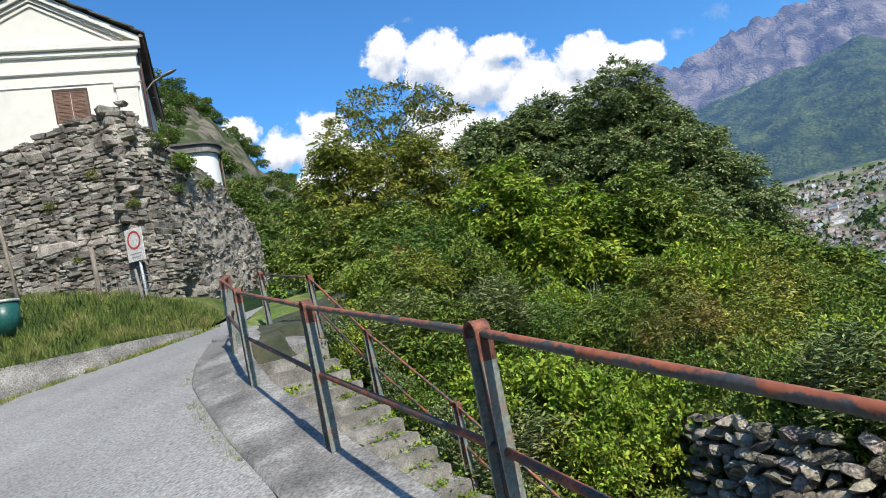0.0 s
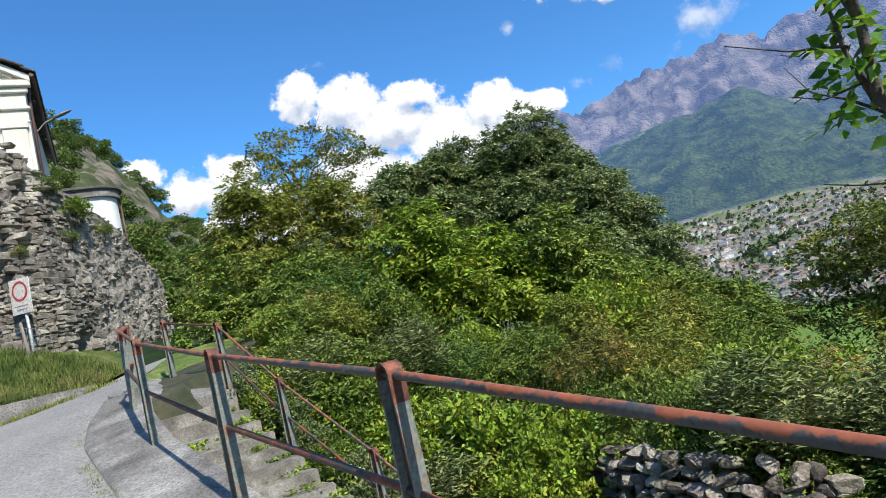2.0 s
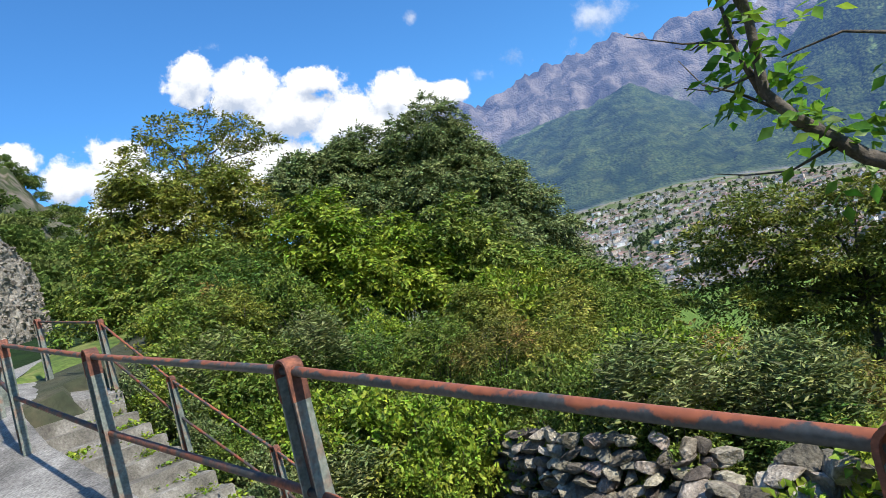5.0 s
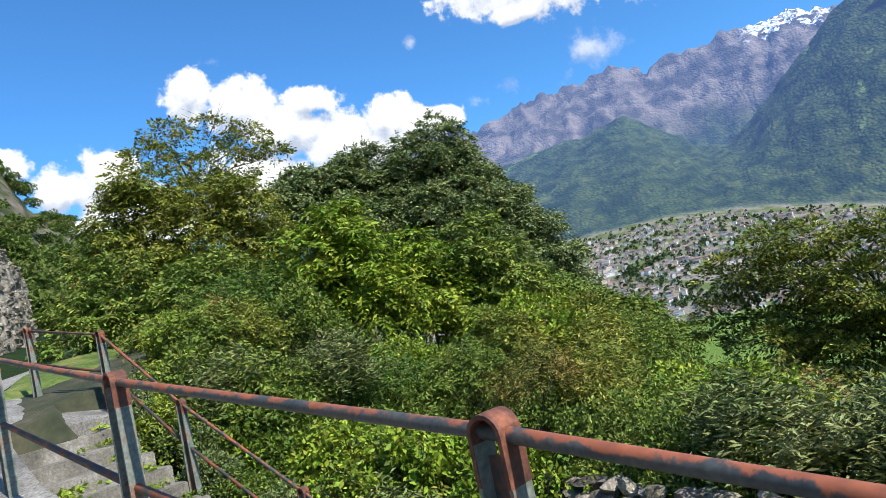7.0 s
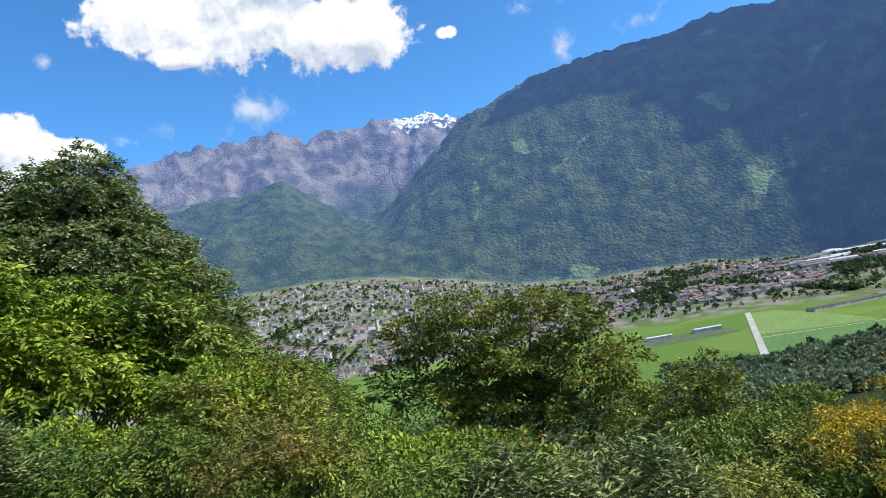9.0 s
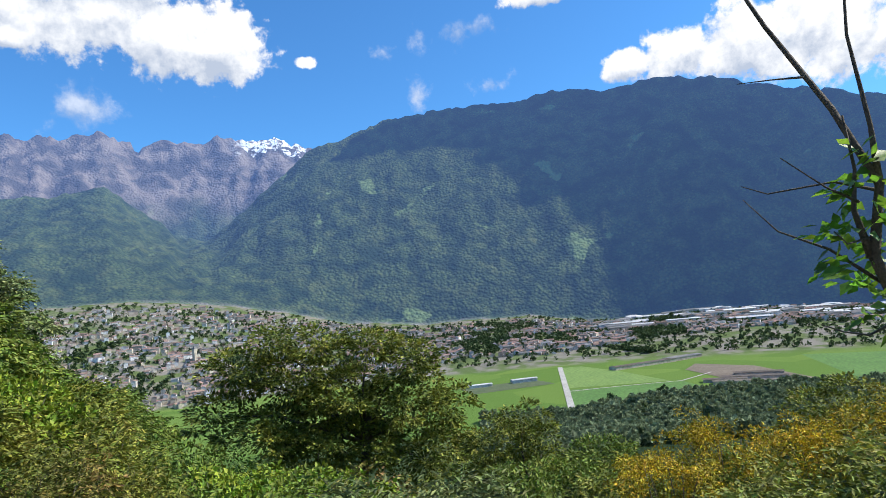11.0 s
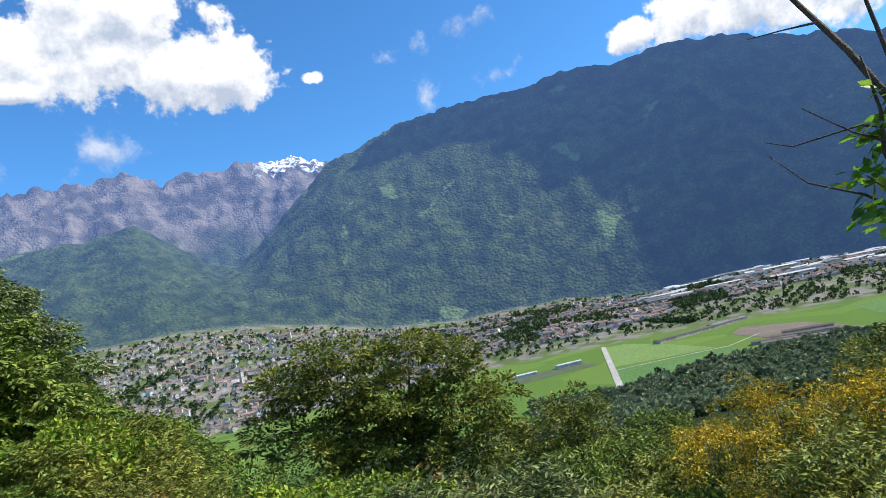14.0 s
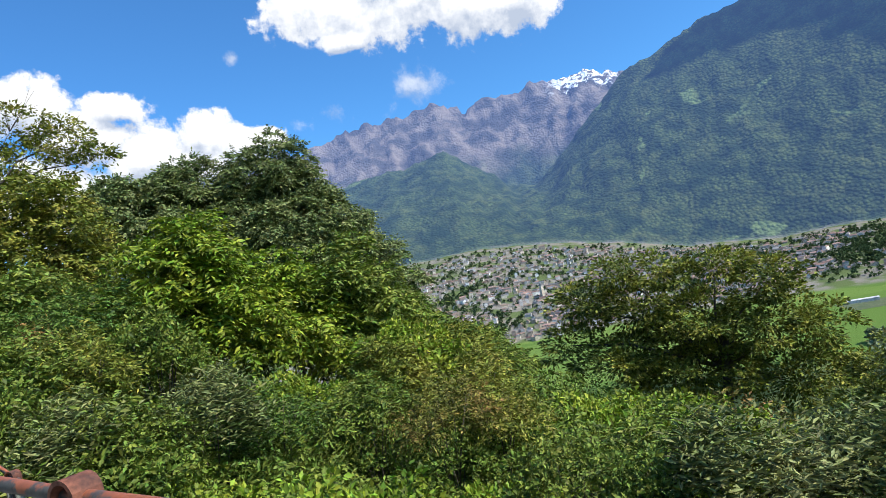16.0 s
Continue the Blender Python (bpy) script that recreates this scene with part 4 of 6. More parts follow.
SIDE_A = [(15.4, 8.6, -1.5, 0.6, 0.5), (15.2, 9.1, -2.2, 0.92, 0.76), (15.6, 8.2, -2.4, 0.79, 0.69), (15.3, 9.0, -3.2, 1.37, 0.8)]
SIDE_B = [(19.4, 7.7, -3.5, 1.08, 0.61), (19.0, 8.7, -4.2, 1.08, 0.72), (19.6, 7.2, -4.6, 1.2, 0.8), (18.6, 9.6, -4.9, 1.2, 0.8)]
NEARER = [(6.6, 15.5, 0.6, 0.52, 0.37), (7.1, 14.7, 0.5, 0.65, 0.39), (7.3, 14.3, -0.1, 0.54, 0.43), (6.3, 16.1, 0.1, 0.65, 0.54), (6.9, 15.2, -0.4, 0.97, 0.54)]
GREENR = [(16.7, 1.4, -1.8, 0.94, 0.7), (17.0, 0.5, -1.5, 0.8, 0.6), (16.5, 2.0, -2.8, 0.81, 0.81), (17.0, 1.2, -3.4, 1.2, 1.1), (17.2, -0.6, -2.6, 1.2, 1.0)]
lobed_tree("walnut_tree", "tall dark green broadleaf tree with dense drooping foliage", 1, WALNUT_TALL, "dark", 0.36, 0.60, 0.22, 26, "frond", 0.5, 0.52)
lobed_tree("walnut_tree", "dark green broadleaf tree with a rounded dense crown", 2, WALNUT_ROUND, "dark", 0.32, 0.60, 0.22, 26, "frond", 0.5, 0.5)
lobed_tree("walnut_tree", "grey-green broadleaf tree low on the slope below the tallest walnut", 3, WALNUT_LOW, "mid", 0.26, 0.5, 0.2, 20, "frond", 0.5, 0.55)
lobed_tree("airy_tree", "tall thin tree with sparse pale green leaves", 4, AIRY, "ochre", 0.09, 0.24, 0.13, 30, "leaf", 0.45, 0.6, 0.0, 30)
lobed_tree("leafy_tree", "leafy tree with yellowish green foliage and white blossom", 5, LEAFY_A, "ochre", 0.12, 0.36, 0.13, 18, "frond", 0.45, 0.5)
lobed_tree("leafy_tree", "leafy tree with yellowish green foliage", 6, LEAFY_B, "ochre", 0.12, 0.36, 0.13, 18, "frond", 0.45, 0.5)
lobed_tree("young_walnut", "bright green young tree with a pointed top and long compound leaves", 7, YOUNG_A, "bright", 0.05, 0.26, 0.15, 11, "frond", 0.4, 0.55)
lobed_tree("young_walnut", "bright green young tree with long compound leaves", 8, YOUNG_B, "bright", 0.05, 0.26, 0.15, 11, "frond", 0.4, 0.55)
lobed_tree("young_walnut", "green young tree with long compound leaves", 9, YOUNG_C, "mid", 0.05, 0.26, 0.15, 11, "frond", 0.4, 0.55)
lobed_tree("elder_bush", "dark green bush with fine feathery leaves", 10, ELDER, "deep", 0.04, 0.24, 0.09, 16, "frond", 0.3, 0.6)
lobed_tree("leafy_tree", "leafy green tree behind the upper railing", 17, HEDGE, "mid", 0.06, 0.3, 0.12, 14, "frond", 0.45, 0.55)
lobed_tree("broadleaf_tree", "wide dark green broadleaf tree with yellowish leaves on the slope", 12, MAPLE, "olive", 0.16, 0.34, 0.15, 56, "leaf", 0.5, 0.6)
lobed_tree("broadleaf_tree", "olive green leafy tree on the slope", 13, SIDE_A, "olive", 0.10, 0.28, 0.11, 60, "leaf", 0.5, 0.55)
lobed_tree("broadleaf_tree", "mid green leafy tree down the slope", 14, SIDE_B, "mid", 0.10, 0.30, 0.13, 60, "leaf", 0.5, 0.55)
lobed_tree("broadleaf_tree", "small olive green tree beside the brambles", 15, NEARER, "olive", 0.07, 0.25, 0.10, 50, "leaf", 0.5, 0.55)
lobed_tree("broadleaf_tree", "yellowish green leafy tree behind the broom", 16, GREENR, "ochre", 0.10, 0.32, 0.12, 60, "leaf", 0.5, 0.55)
LOW = bushy("dense_crown", 14, 2.7, 3.9, 70, 3600, 0.15, "frond", 0.42, 0.2, 0.2, 0.7)
SAP = bushy("sapling_crown", 16, 1.0, 3.4, 34, 1400, 0.13, "frond", 0.42, 0.26, 0.2, 0.6)
make_tree("leafy_tree", (2.6, 23.0), "leafy tree with yellowish green foliage by the walnuts", *LOW, M["mid"], 0.12, 0.2, 0.9, 4.0, seed=16)
SAPS = {m: (SAP[0] if m == "bright" else SAP[0].copy()) for m in ("bright", "mid", "ochre")}
for x, y, z, s, m in ((6.6, 15.8, -1.4, 0.9, "bright"), (3.6, 17.5, -0.2, 0.9, "mid"), (8.0, 15.0, -2.2, 0.8, "mid"), (4.0, 12.2, -1.3, 0.7, "ochre"), (7.6, 18.6, -1.6, 1.0, "mid")):
    make_tree("sapling", (x, y), {"bright": "bright green", "mid": "mid green", "ochre": "yellowish green"}[m] + " young tree with feathery leaves", SAPS[m], SAP[1], M[m], 0.035, z, s, x, 6, seed=7)


def bleached_branch():
    t = thing("dead_sapling", (15.2, 15.9, -4.5), "bleached bare forked sapling in front of dark leaves", "tree")
    bm = bmesh.new()
    limbed(bm, random.Random(2), (0, 0, 0), [(-0.5, 0.6, 3.2), (0.5, -0.5, 3.4), (0.1, 0.0, 2.9)], 0.05)
    part("trunk", bm, M["dry"], t)


bleached_branch()

# ---------- the high rubble wall ----------
FOOT = [(-15.0, 14.2), (-9.2, 13.7), (-6.6, 13.55), (-6.15, 14.1), (-5.85, 15.2), (-5.6, 16.8), (-5.5, 18.6), (-5.7, 20.4), (-6.6, 22.2), (-8.5, 24.0)]
TOPZ = [6.2, 6.45, 6.95, 6.75, 6.1, 5.6, 4.9, 4.3, 4.0, 3.9]


def wall_point(s, z):
    """A place on the wall's face: s metres along its foot, z its height; it leans back."""
    d = 0.0
    for (x0, y0), (x1, y1) in zip(FOOT, FOOT[1:]):
        l = math.hypot(x1 - x0, y1 - y0)
        if s <= d + l or (x1, y1) == FOOT[-1]:
            u = min(1, (s - d) / l)
            n = Vector(((y1 - y0) / l, -(x1 - x0) / l, 0))
            p = Vector((x0 + (x1 - x0) * u, y0 + (y1 - y0) * u, z)) - n * (z - 1.5) * 0.06
            return p, n
        d += l


LENS = np.cumsum([0] + [math.hypot(b[0] - a[0], b[1] - a[1]) for a, b in zip(FOOT, FOOT[1:])])


# shrubs of the near slope: each kind built twice, then set out by zone
SHRUB = {}
for j, (k, style, size, n, asp) in enumerate((("bright", "leaf", 0.085, 5200, 0.55), ("mid", "leaf", 0.080, 5200, 0.5), ("dark", "leaf", 0.09, 4600, 0.45), ("deep", "frond", 0.08, 560, 0.45),
                                               ("grey", "stalk", 0.13, 3600, 0.26), ("rusty", "frond", 0.075, 520, 0.45), ("yellow", "leaf", 0.055, 6500, 0.4), ("ochre", "frond", 0.09, 520, 0.45), ("fern", "frond", 0.095, 520, 0.36))):
    SHRUB[k] = [bushy("shrub", 50 + 10 * j + i, 0.85, 1.45, 60, n, size, style, asp, 0.2, 0.45, 0.6)[0] for i in range(2)]
    for me in SHRUB[k]: me.materials.append(M[k if k != "fern" else "mid"])
WORDS = {"bright": "bright green leafy shrub", "mid": "mid green bramble thicket", "dark": "dark green leafy shrub", "deep": "deep green feathery shrub", "grey": "tall grey-green weeds with long leaves",
         "rusty": "shrub with reddish brown leaf tips", "yellow": "yellow flowering broom shrub", "ochre": "yellowish green shrub with feathery leaves", "fern": "feathery mid green elder shrub"}


def stems_mesh():
    bm = bmesh.new(); rnd = random.Random(1)
    for k in range(9):
        a = k * 0.7
        tube(bm, [(0.05 * math.cos(a), 0.05 * math.sin(a), -0.3), (0.25 * math.cos(a), 0.25 * math.sin(a), 0.5), (rnd.uniform(0.3, 0.6) * math.cos(a), rnd.uniform(0.3, 0.6) * math.sin(a), 1.1)], [0.014, 0.009, 0.003], 4)
    me = bpy.data.meshes.new("stem"); bm.to_mesh(me); bm.free(); me.materials.append(M["bark"])
    return me


STEMS = stems_mesh()


def shrub(k, x, y, z, s, rng, sz=1.0, note="on the slope beside the steps"):
    ob = thing("shrub", (x, y, z), WORDS[k] + " " + note, "shrub", "shrubs of the slope")
    ob.scale, ob.rotation_euler = (s, s, s * sz), (rng.uniform(-0.1, 0.1), rng.uniform(-0.1, 0.1), rng.uniform(0, 6.28))
    new("foliage", SHRUB[k][rng.randrange(2)]).parent = ob
    new("stem", STEMS).parent = ob


def stair_ab(x, y):
    v = Vector((x, y, 0)) - Vector((STAIR_O.x, STAIR_O.y, 0))
    return v.dot(STAIR_H), v.dot(STAIR_S)


def plant_slope():
    rng = random.Random(11)
    spots = []
    tries = 0
    while len(spots) < 230 and tries < 14000:
        tries += 1
        az, r = rng.uniform(-16, 108), 3.4 + 18 * rng.random() ** 0.9
        x, y = r * math.sin(radians(az)) - 0.6, r * math.cos(radians(az)) + 1.2
        a, b = stair_ab(x, y)
        if b > -0.75 and a < 7.0 and y > 3: continue
        if y < 3.6 and x < 3.3: continue
        if y <= 5 and x < 1.9: continue
        if y > 10 and x < -1.6: continue
        if 1.6 < x < 4.5 and 3.4 < y < 7.5: continue
        gap = 0.42 + 0.038 * r
        if any((x - p) ** 2 + (y - q) ** 2 < gap * gap for p, q, _, _ in spots): continue
        spots.append((x, y, r, az))
    for x, y, r, az in spots:
        zone = noise.noise(Vector((x * 0.35, y * 0.35, 2.0)))
        u = rng.random()
        if az > 72: k = "yellow" if u < 0.45 and r > 6 else ("ochre" if u < 0.75 else "mid")
        elif az > 30 and r < 9: k = "grey" if u < 0.14 else ("rusty" if u < 0.26 else ("ochre" if u < 0.48 else ("bright" if u < 0.8 else "mid")))
        elif zone > 0.05: k = "bright" if u < 0.7 else "fern"
        else: k = rng.choice(("mid", "fern", "deep", "rusty", "bright", "bright", "grey", "deep", "ochre"))
        if az < 24 and r > 8 and u < 0.3: k = "fern"
        grow = 1.0 + (0.035 * max(0, r - 6) if az < 24 else 0.02 * max(0, r - 6))
        if az < 36 and r > 7.5: grow *= 0.74
        shrub(k, x, y, hill_z(x, y) - 0.15, grow * rng.uniform(0.7, 1.25), rng, rng.uniform(0.75, 1.3))
    for x, y, top, s, k in ((11.4, 4.2, -1.2, 1.35, "yellow"), (13.0, 3.4, -1.0, 1.5, "yellow"), (9.6, 3.4, -1.5, 1.1, "yellow"), (8.6, 2.4, -1.0, 1.2, "ochre"), (8.2, 1.0, -0.5, 1.3, "ochre"), (10.0, 0.8, -0.6, 1.6, "ochre"),
                            (12.2, 7.8, -2.1, 1.5, "mid"), (14.6, 6.8, -2.4, 1.6, "mid"), (13.4, 5.4, -2.2, 1.4, "ochre"), (10.2, 6.8, -2.3, 1.2, "mid"), (6.6, 2.6, -0.9, 0.9, "ochre"), (5.6, 12.2, 0.4, 1.3, "ochre"), (6.8, 11.6, -0.4, 1.2, "mid"), (4.6, 13.2, 1.3, 1.4, "bright"), (11.2, 2.0, -0.7, 1.3, "yellow"), (12.8, 0.6, -0.6, 1.6, "yellow")):
        z, floor_z, first = top - 1.3 * s, hill_z(x, y), True
        while first or z + 0.4 * s > floor_z:
            shrub(k if first else "mid", x + rng.uniform(-0.2, 0.2), y + rng.uniform(-0.2, 0.2), z, s * (1.0 if first else 1.15), rng)
            z -= 0.9 * s; first = False
    for sx, z, s, k in ((9.6, 5.9, 0.42, "mid"), (10.2, 5.4, 0.5, "bright"), (10.0, 4.9, 0.3, "dark"), (11.4, 5.2, 0.3, "mid"), (7.6, 5.4, 0.2, "ochre"), (8.4, 4.6, 0.18, "ochre"), (6.6, 4.9, 0.22, "ochre"), (7.0, 3.6, 0.16, "ochre")):
        p, n = wall_point(sx, z)
        shrub(k, p.x, p.y, z - 0.1, s, rng, note="growing out of the high wall")
    # tall pale weeds behind the ruined wall and along the slope, and shrubs with reddish tips
    for x, y, top, s, k in ((3.4, 5.6, 0.15, 0.75, "grey"), (3.9, 5.9, 0.18, 0.8, "bright"), (3.1, 6.2, 0.05, 0.7, "mid"), (4.4, 5.2, -0.10, 0.8, "grey"), (4.7, 6.3, 0.0, 0.85, "rusty"), (3.7, 6.7, 0.10, 0.8, "fern"), (5.3, 5.5, -0.4, 0.8, "rusty"), (5.0, 7.2, 0.0, 0.85, "bright"),
                            (2.9, 7.1, 0.05, 0.8, "mid"), (4.6, 4.4, -0.55, 0.7, "ochre"), (5.5, 4.6, -0.55, 0.8, "ochre"), (4.3, 4.9, -0.4, 0.6, "deep"), (3.1, 9.4, 0.62, 0.8, "rusty"), (3.9, 9.4, 0.45, 0.8, "ochre"), (2.4, 10.1, 0.75, 0.8, "fern"),
                            (-0.9, 9.9, 1.25, 0.75, "grey"), (-0.2, 10.0, 1.15, 0.7, "mid"), (0.5, 10.2, 1.15, 0.8, "grey"), (1.3, 10.4, 1.0, 0.8, "deep"), (1.9, 11.2, 1.0, 0.9, "bright")):
        z, floor_z, first = top - 1.3 * s, hill_z(x, y), True
        while first or z + 0.4 * s > floor_z:
            shrub(k if first else "mid", x, y, z, s, rng)
            z -= 0.9 * s; first = False
    # beside the steps and behind their railing
    for a in np.arange(-1.2, 6.4, 0.45):
        p = STAIR_O + STAIR_H * float(a) + STAIR_S * (-0.62 + rng.uniform(-0.12, 0.1))
        z = STAIR_O.z - 0.65 * max(0, float(a)) - 0.75
        shrub(rng.choice(("mid", "dark", "bright")), p.x, p.y, z, 0.62 * rng.uniform(0.85, 1.15), rng)
        p = STAIR_O + STAIR_H * float(a) + STAIR_S * (-1.5)
        shrub(rng.choice(("mid", "bright", "fern", "ochre")), p.x, p.y, z - 0.1, rng.uniform(0.85, 1.05), rng)
    for i in range(16):
        x, y = rng.uniform(-2.6, 0.5), rng.uniform(11.5, 17)
        shrub(rng.choice(("mid", "ochre", "rusty", "fern")), x, y, 0.9, rng.uniform(0.8, 1.2), rng, note="behind the upper railing")


plant_slope()


def branch_near():
    """The leafy bough that hangs over the railing from a tree beside it."""
    t = thing("leaning_tree", (4.1, 0.4, -1.4), "thin bare-twigged tree with fresh green leaves near the railing", "tree")
    o = t.location
    limbs = [
        ([(4.1, 0.4, -2.2), (3.4, 1.1, 0.4), (2.75, 1.65, 1.2), (2.29, 1.93, 1.53), (2.1, 2.0, 1.73), (2.03, 2.05, 1.87), (2.0, 2.0, 2.16), (2.02, 2.12, 2.5), (2.05, 2.32, 2.93), (2.1, 2.5, 3.4)], 0.06, 0.006),
        ([(2.03, 2.06, 1.87), (2.0, 2.1, 2.07), (1.97, 2.08, 2.23), (1.93, 2.1, 2.45)], 0.018, 0.004),
        ([(2.0, 2.0, 2.16), (2.0, 2.0, 2.4), (2.02, 2.03, 2.8), (2.02, 2.0, 3.2)], 0.016, 0.004),
        ([(2.02, 2.2, 2.66), (2.03, 2.32, 2.68), (2.05, 2.46, 2.7)], 0.006, 0.002),
        ([(2.05, 2.0, 2.14), (2.05, 2.15, 2.2), (2.06, 2.4, 2.19), (2.06, 2.5, 2.24)], 0.008, 0.002),
        ([(2.12, 1.98, 1.72), (2.05, 2.2, 1.92), (2.05, 2.38, 2.02), (2.06, 2.5, 2.18)], 0.010, 0.002),
        ([(2.2, 1.97, 1.6), (2.1, 2.1, 1.55), (1.98, 2.2, 1.58), (1.9, 2.28, 1.62)], 0.008, 0.002),
        ([(2.0, 2.08, 2.1), (1.85, 2.2, 2.16), (1.7, 2.35, 2.28)], 0.007, 0.002),
        ([(2.02, 2.06, 1.95), (1.9, 2.15, 1.93), (1.8, 2.2, 1.98)], 0.006, 0.002),
        ([(2.6, 1.75, 1.9), (2.25, 1.85, 2.0), (2.05, 1.95, 1.97)], 0.010, 0.003),
    ]
    bm = bmesh.new()
    for pts, r0, r1 in limbs:
        rad = [r0 + (r1 - r0) * (i / (len(pts) - 1)) ** 0.6 for i in range(len(pts))]
        tube(bm, [Vector(p) - o for p in pts], rad, 7)
    part("trunk", bm, M["bark"], t, "dark slender branches with bare twigs")
    rng = np.random.default_rng(4)
    cl = [((2.0, 2.08, 2.08), 0.10, 15), ((2.04, 2.05, 1.9), 0.10, 11), ((2.15, 2.0, 1.75), 0.11, 9), ((2.25, 1.95, 1.62), 0.12, 10), ((2.0, 2.0, 2.22), 0.09, 8), ((2.4, 1.85, 1.75), 0.16, 10)]
    P = np.concatenate([np.array(c) - np.array(o) + rng.normal(scale=s * 0.6, size=(n, 3)) for c, s, n in cl])
    D = rng.normal(size=P.shape) * [1, 1, 0.5] + [-0.2, 0.2, -0.1]
    me = frond_mesh("leaves", P, D, rng.uniform(0.10, 0.2, len(P)), 0.08, rng, 2, 0.55)
    put("leaves", me, M["fresh"], t, "fresh green compound leaves")


branch_near()

def foot_ground(x, y):
    return min(road_z(max(x, -7), y), 2.5) - 0.4


def stone_mesh(rng, chips=0.16):
    """A rough block about one metre in size, to be scaled."""
    bm = bmesh.new()
    r = bmesh.ops.create_cube(bm, size=1.0)
    for v in bm.verts:
        v.co += Vector((rng.uniform(-chips, chips), rng.uniform(-chips * 0.6, chips * 0.6), rng.uniform(-chips, chips)))
    bmesh.ops.bevel(bm, geom=bm.edges[:], offset=rng.uniform(0.09, 0.16), segments=1, affect="EDGES")
    me = bpy.data.meshes.new("stone")
    bm.to_mesh(me); bm.free()
    return me


def rock_mesh(rng):
    """An angular broken rock about one metre in size."""
    bm = bmesh.new()
    bmesh.ops.create_icosphere(bm, subdivisions=2, radius=0.55)
    planes = [(Vector((rng.uniform(-1, 1), rng.uniform(-1, 1), rng.uniform(-1, 1))).normalized(), rng.uniform(0.26, 0.42)) for _ in range(9)] + [(Vector((0, 0, 1)), 0.36), (Vector((0, 0, -1)), 0.36)]
    for v in bm.verts:
        for n, d in planes:
            k = v.co.dot(n) - d
            if k > 0: v.co -= n * k
        v.co += v.co.normalized() * noise.noise(v.co * 4 + Vector((rng.random() * 0.01, 0, 0))) * 0.05
    me = bpy.data.meshes.new("stone")
    bm.to_mesh(me); bm.free()
    return me




def build_high_wall():
    total = float(LENS[-1])
    ss = np.arange(0, total, 0.09); us = np.linspace(0, 1, 60)
    verts = []
    for u in us:
        for s in ss:
            top = interp(s, LENS, TOPZ) + 0.10 * noise.noise(Vector((s * 1.3, 0, 5)))
            p0, n = wall_point(float(s), 1.0)
            z0 = foot_ground(p0.x, p0.y)
            z = z0 + (top - z0) * u
            p, n = wall_point(float(s), z)
            q = Vector((p.x, p.y, z))
            corner = interp(s, [8.0, 9.2, 30], [0.25, 1.0, 1.0])
            o = corner * (0.16 * noise.noise(q * 0.7) + 0.10 * noise.noise(q * 2.1) + 0.06 * noise.noise(q * 5.3) + 0.045 * abs(noise.noise(q * 9.7)))
            hole = (q - Vector((-6.0, 14.7, 2.55)))
            hole = (hole.x ** 2 + hole.y ** 2) / 0.05 + hole.z ** 2 / 0.10
            p = p + n * (o - 0.05 - 0.45 * math.exp(-hole))
            verts.append((p.x, p.y, z))
    n = len(ss)
    faces = [(j * n + i, j * n + i + 1, (j + 1) * n + i + 1, (j + 1) * n + i) for j in range(len(us) - 1) for i in range(n - 1)]
    # the earth behind the crest, up to the church
    back0 = len(verts)
    rows = 10
    for r in range(rows + 1):
        for i, s in enumerate(ss):
            x, y, z = verts[(len(us) - 1) * n + i]
            w = r / rows
            tx, ty = -13.5 - 0.25 * (total - s), 34.0 - 0.3 * s * 0.2
            verts.append((x + (tx - x) * w, y + (ty - y) * w, z + (8.6 - z) * min(1, w * 1.7) - 0.02 + (0.25 * noise.noise(Vector((x, y, r))) if r else 0)))
    faces += [(back0 + j * n + i, back0 + j * n + i + 1, back0 + (j + 1) * n + i + 1, back0 + (j + 1) * n + i) for j in range(rows) for i in range(n - 1)]
    me = mesh_from("wall_high", verts, faces)
    wall = tagged(put("wall_high", me, M["rubble"]), "high dry rubble retaining wall of grey stones below the church", kind="structure")
    return wall


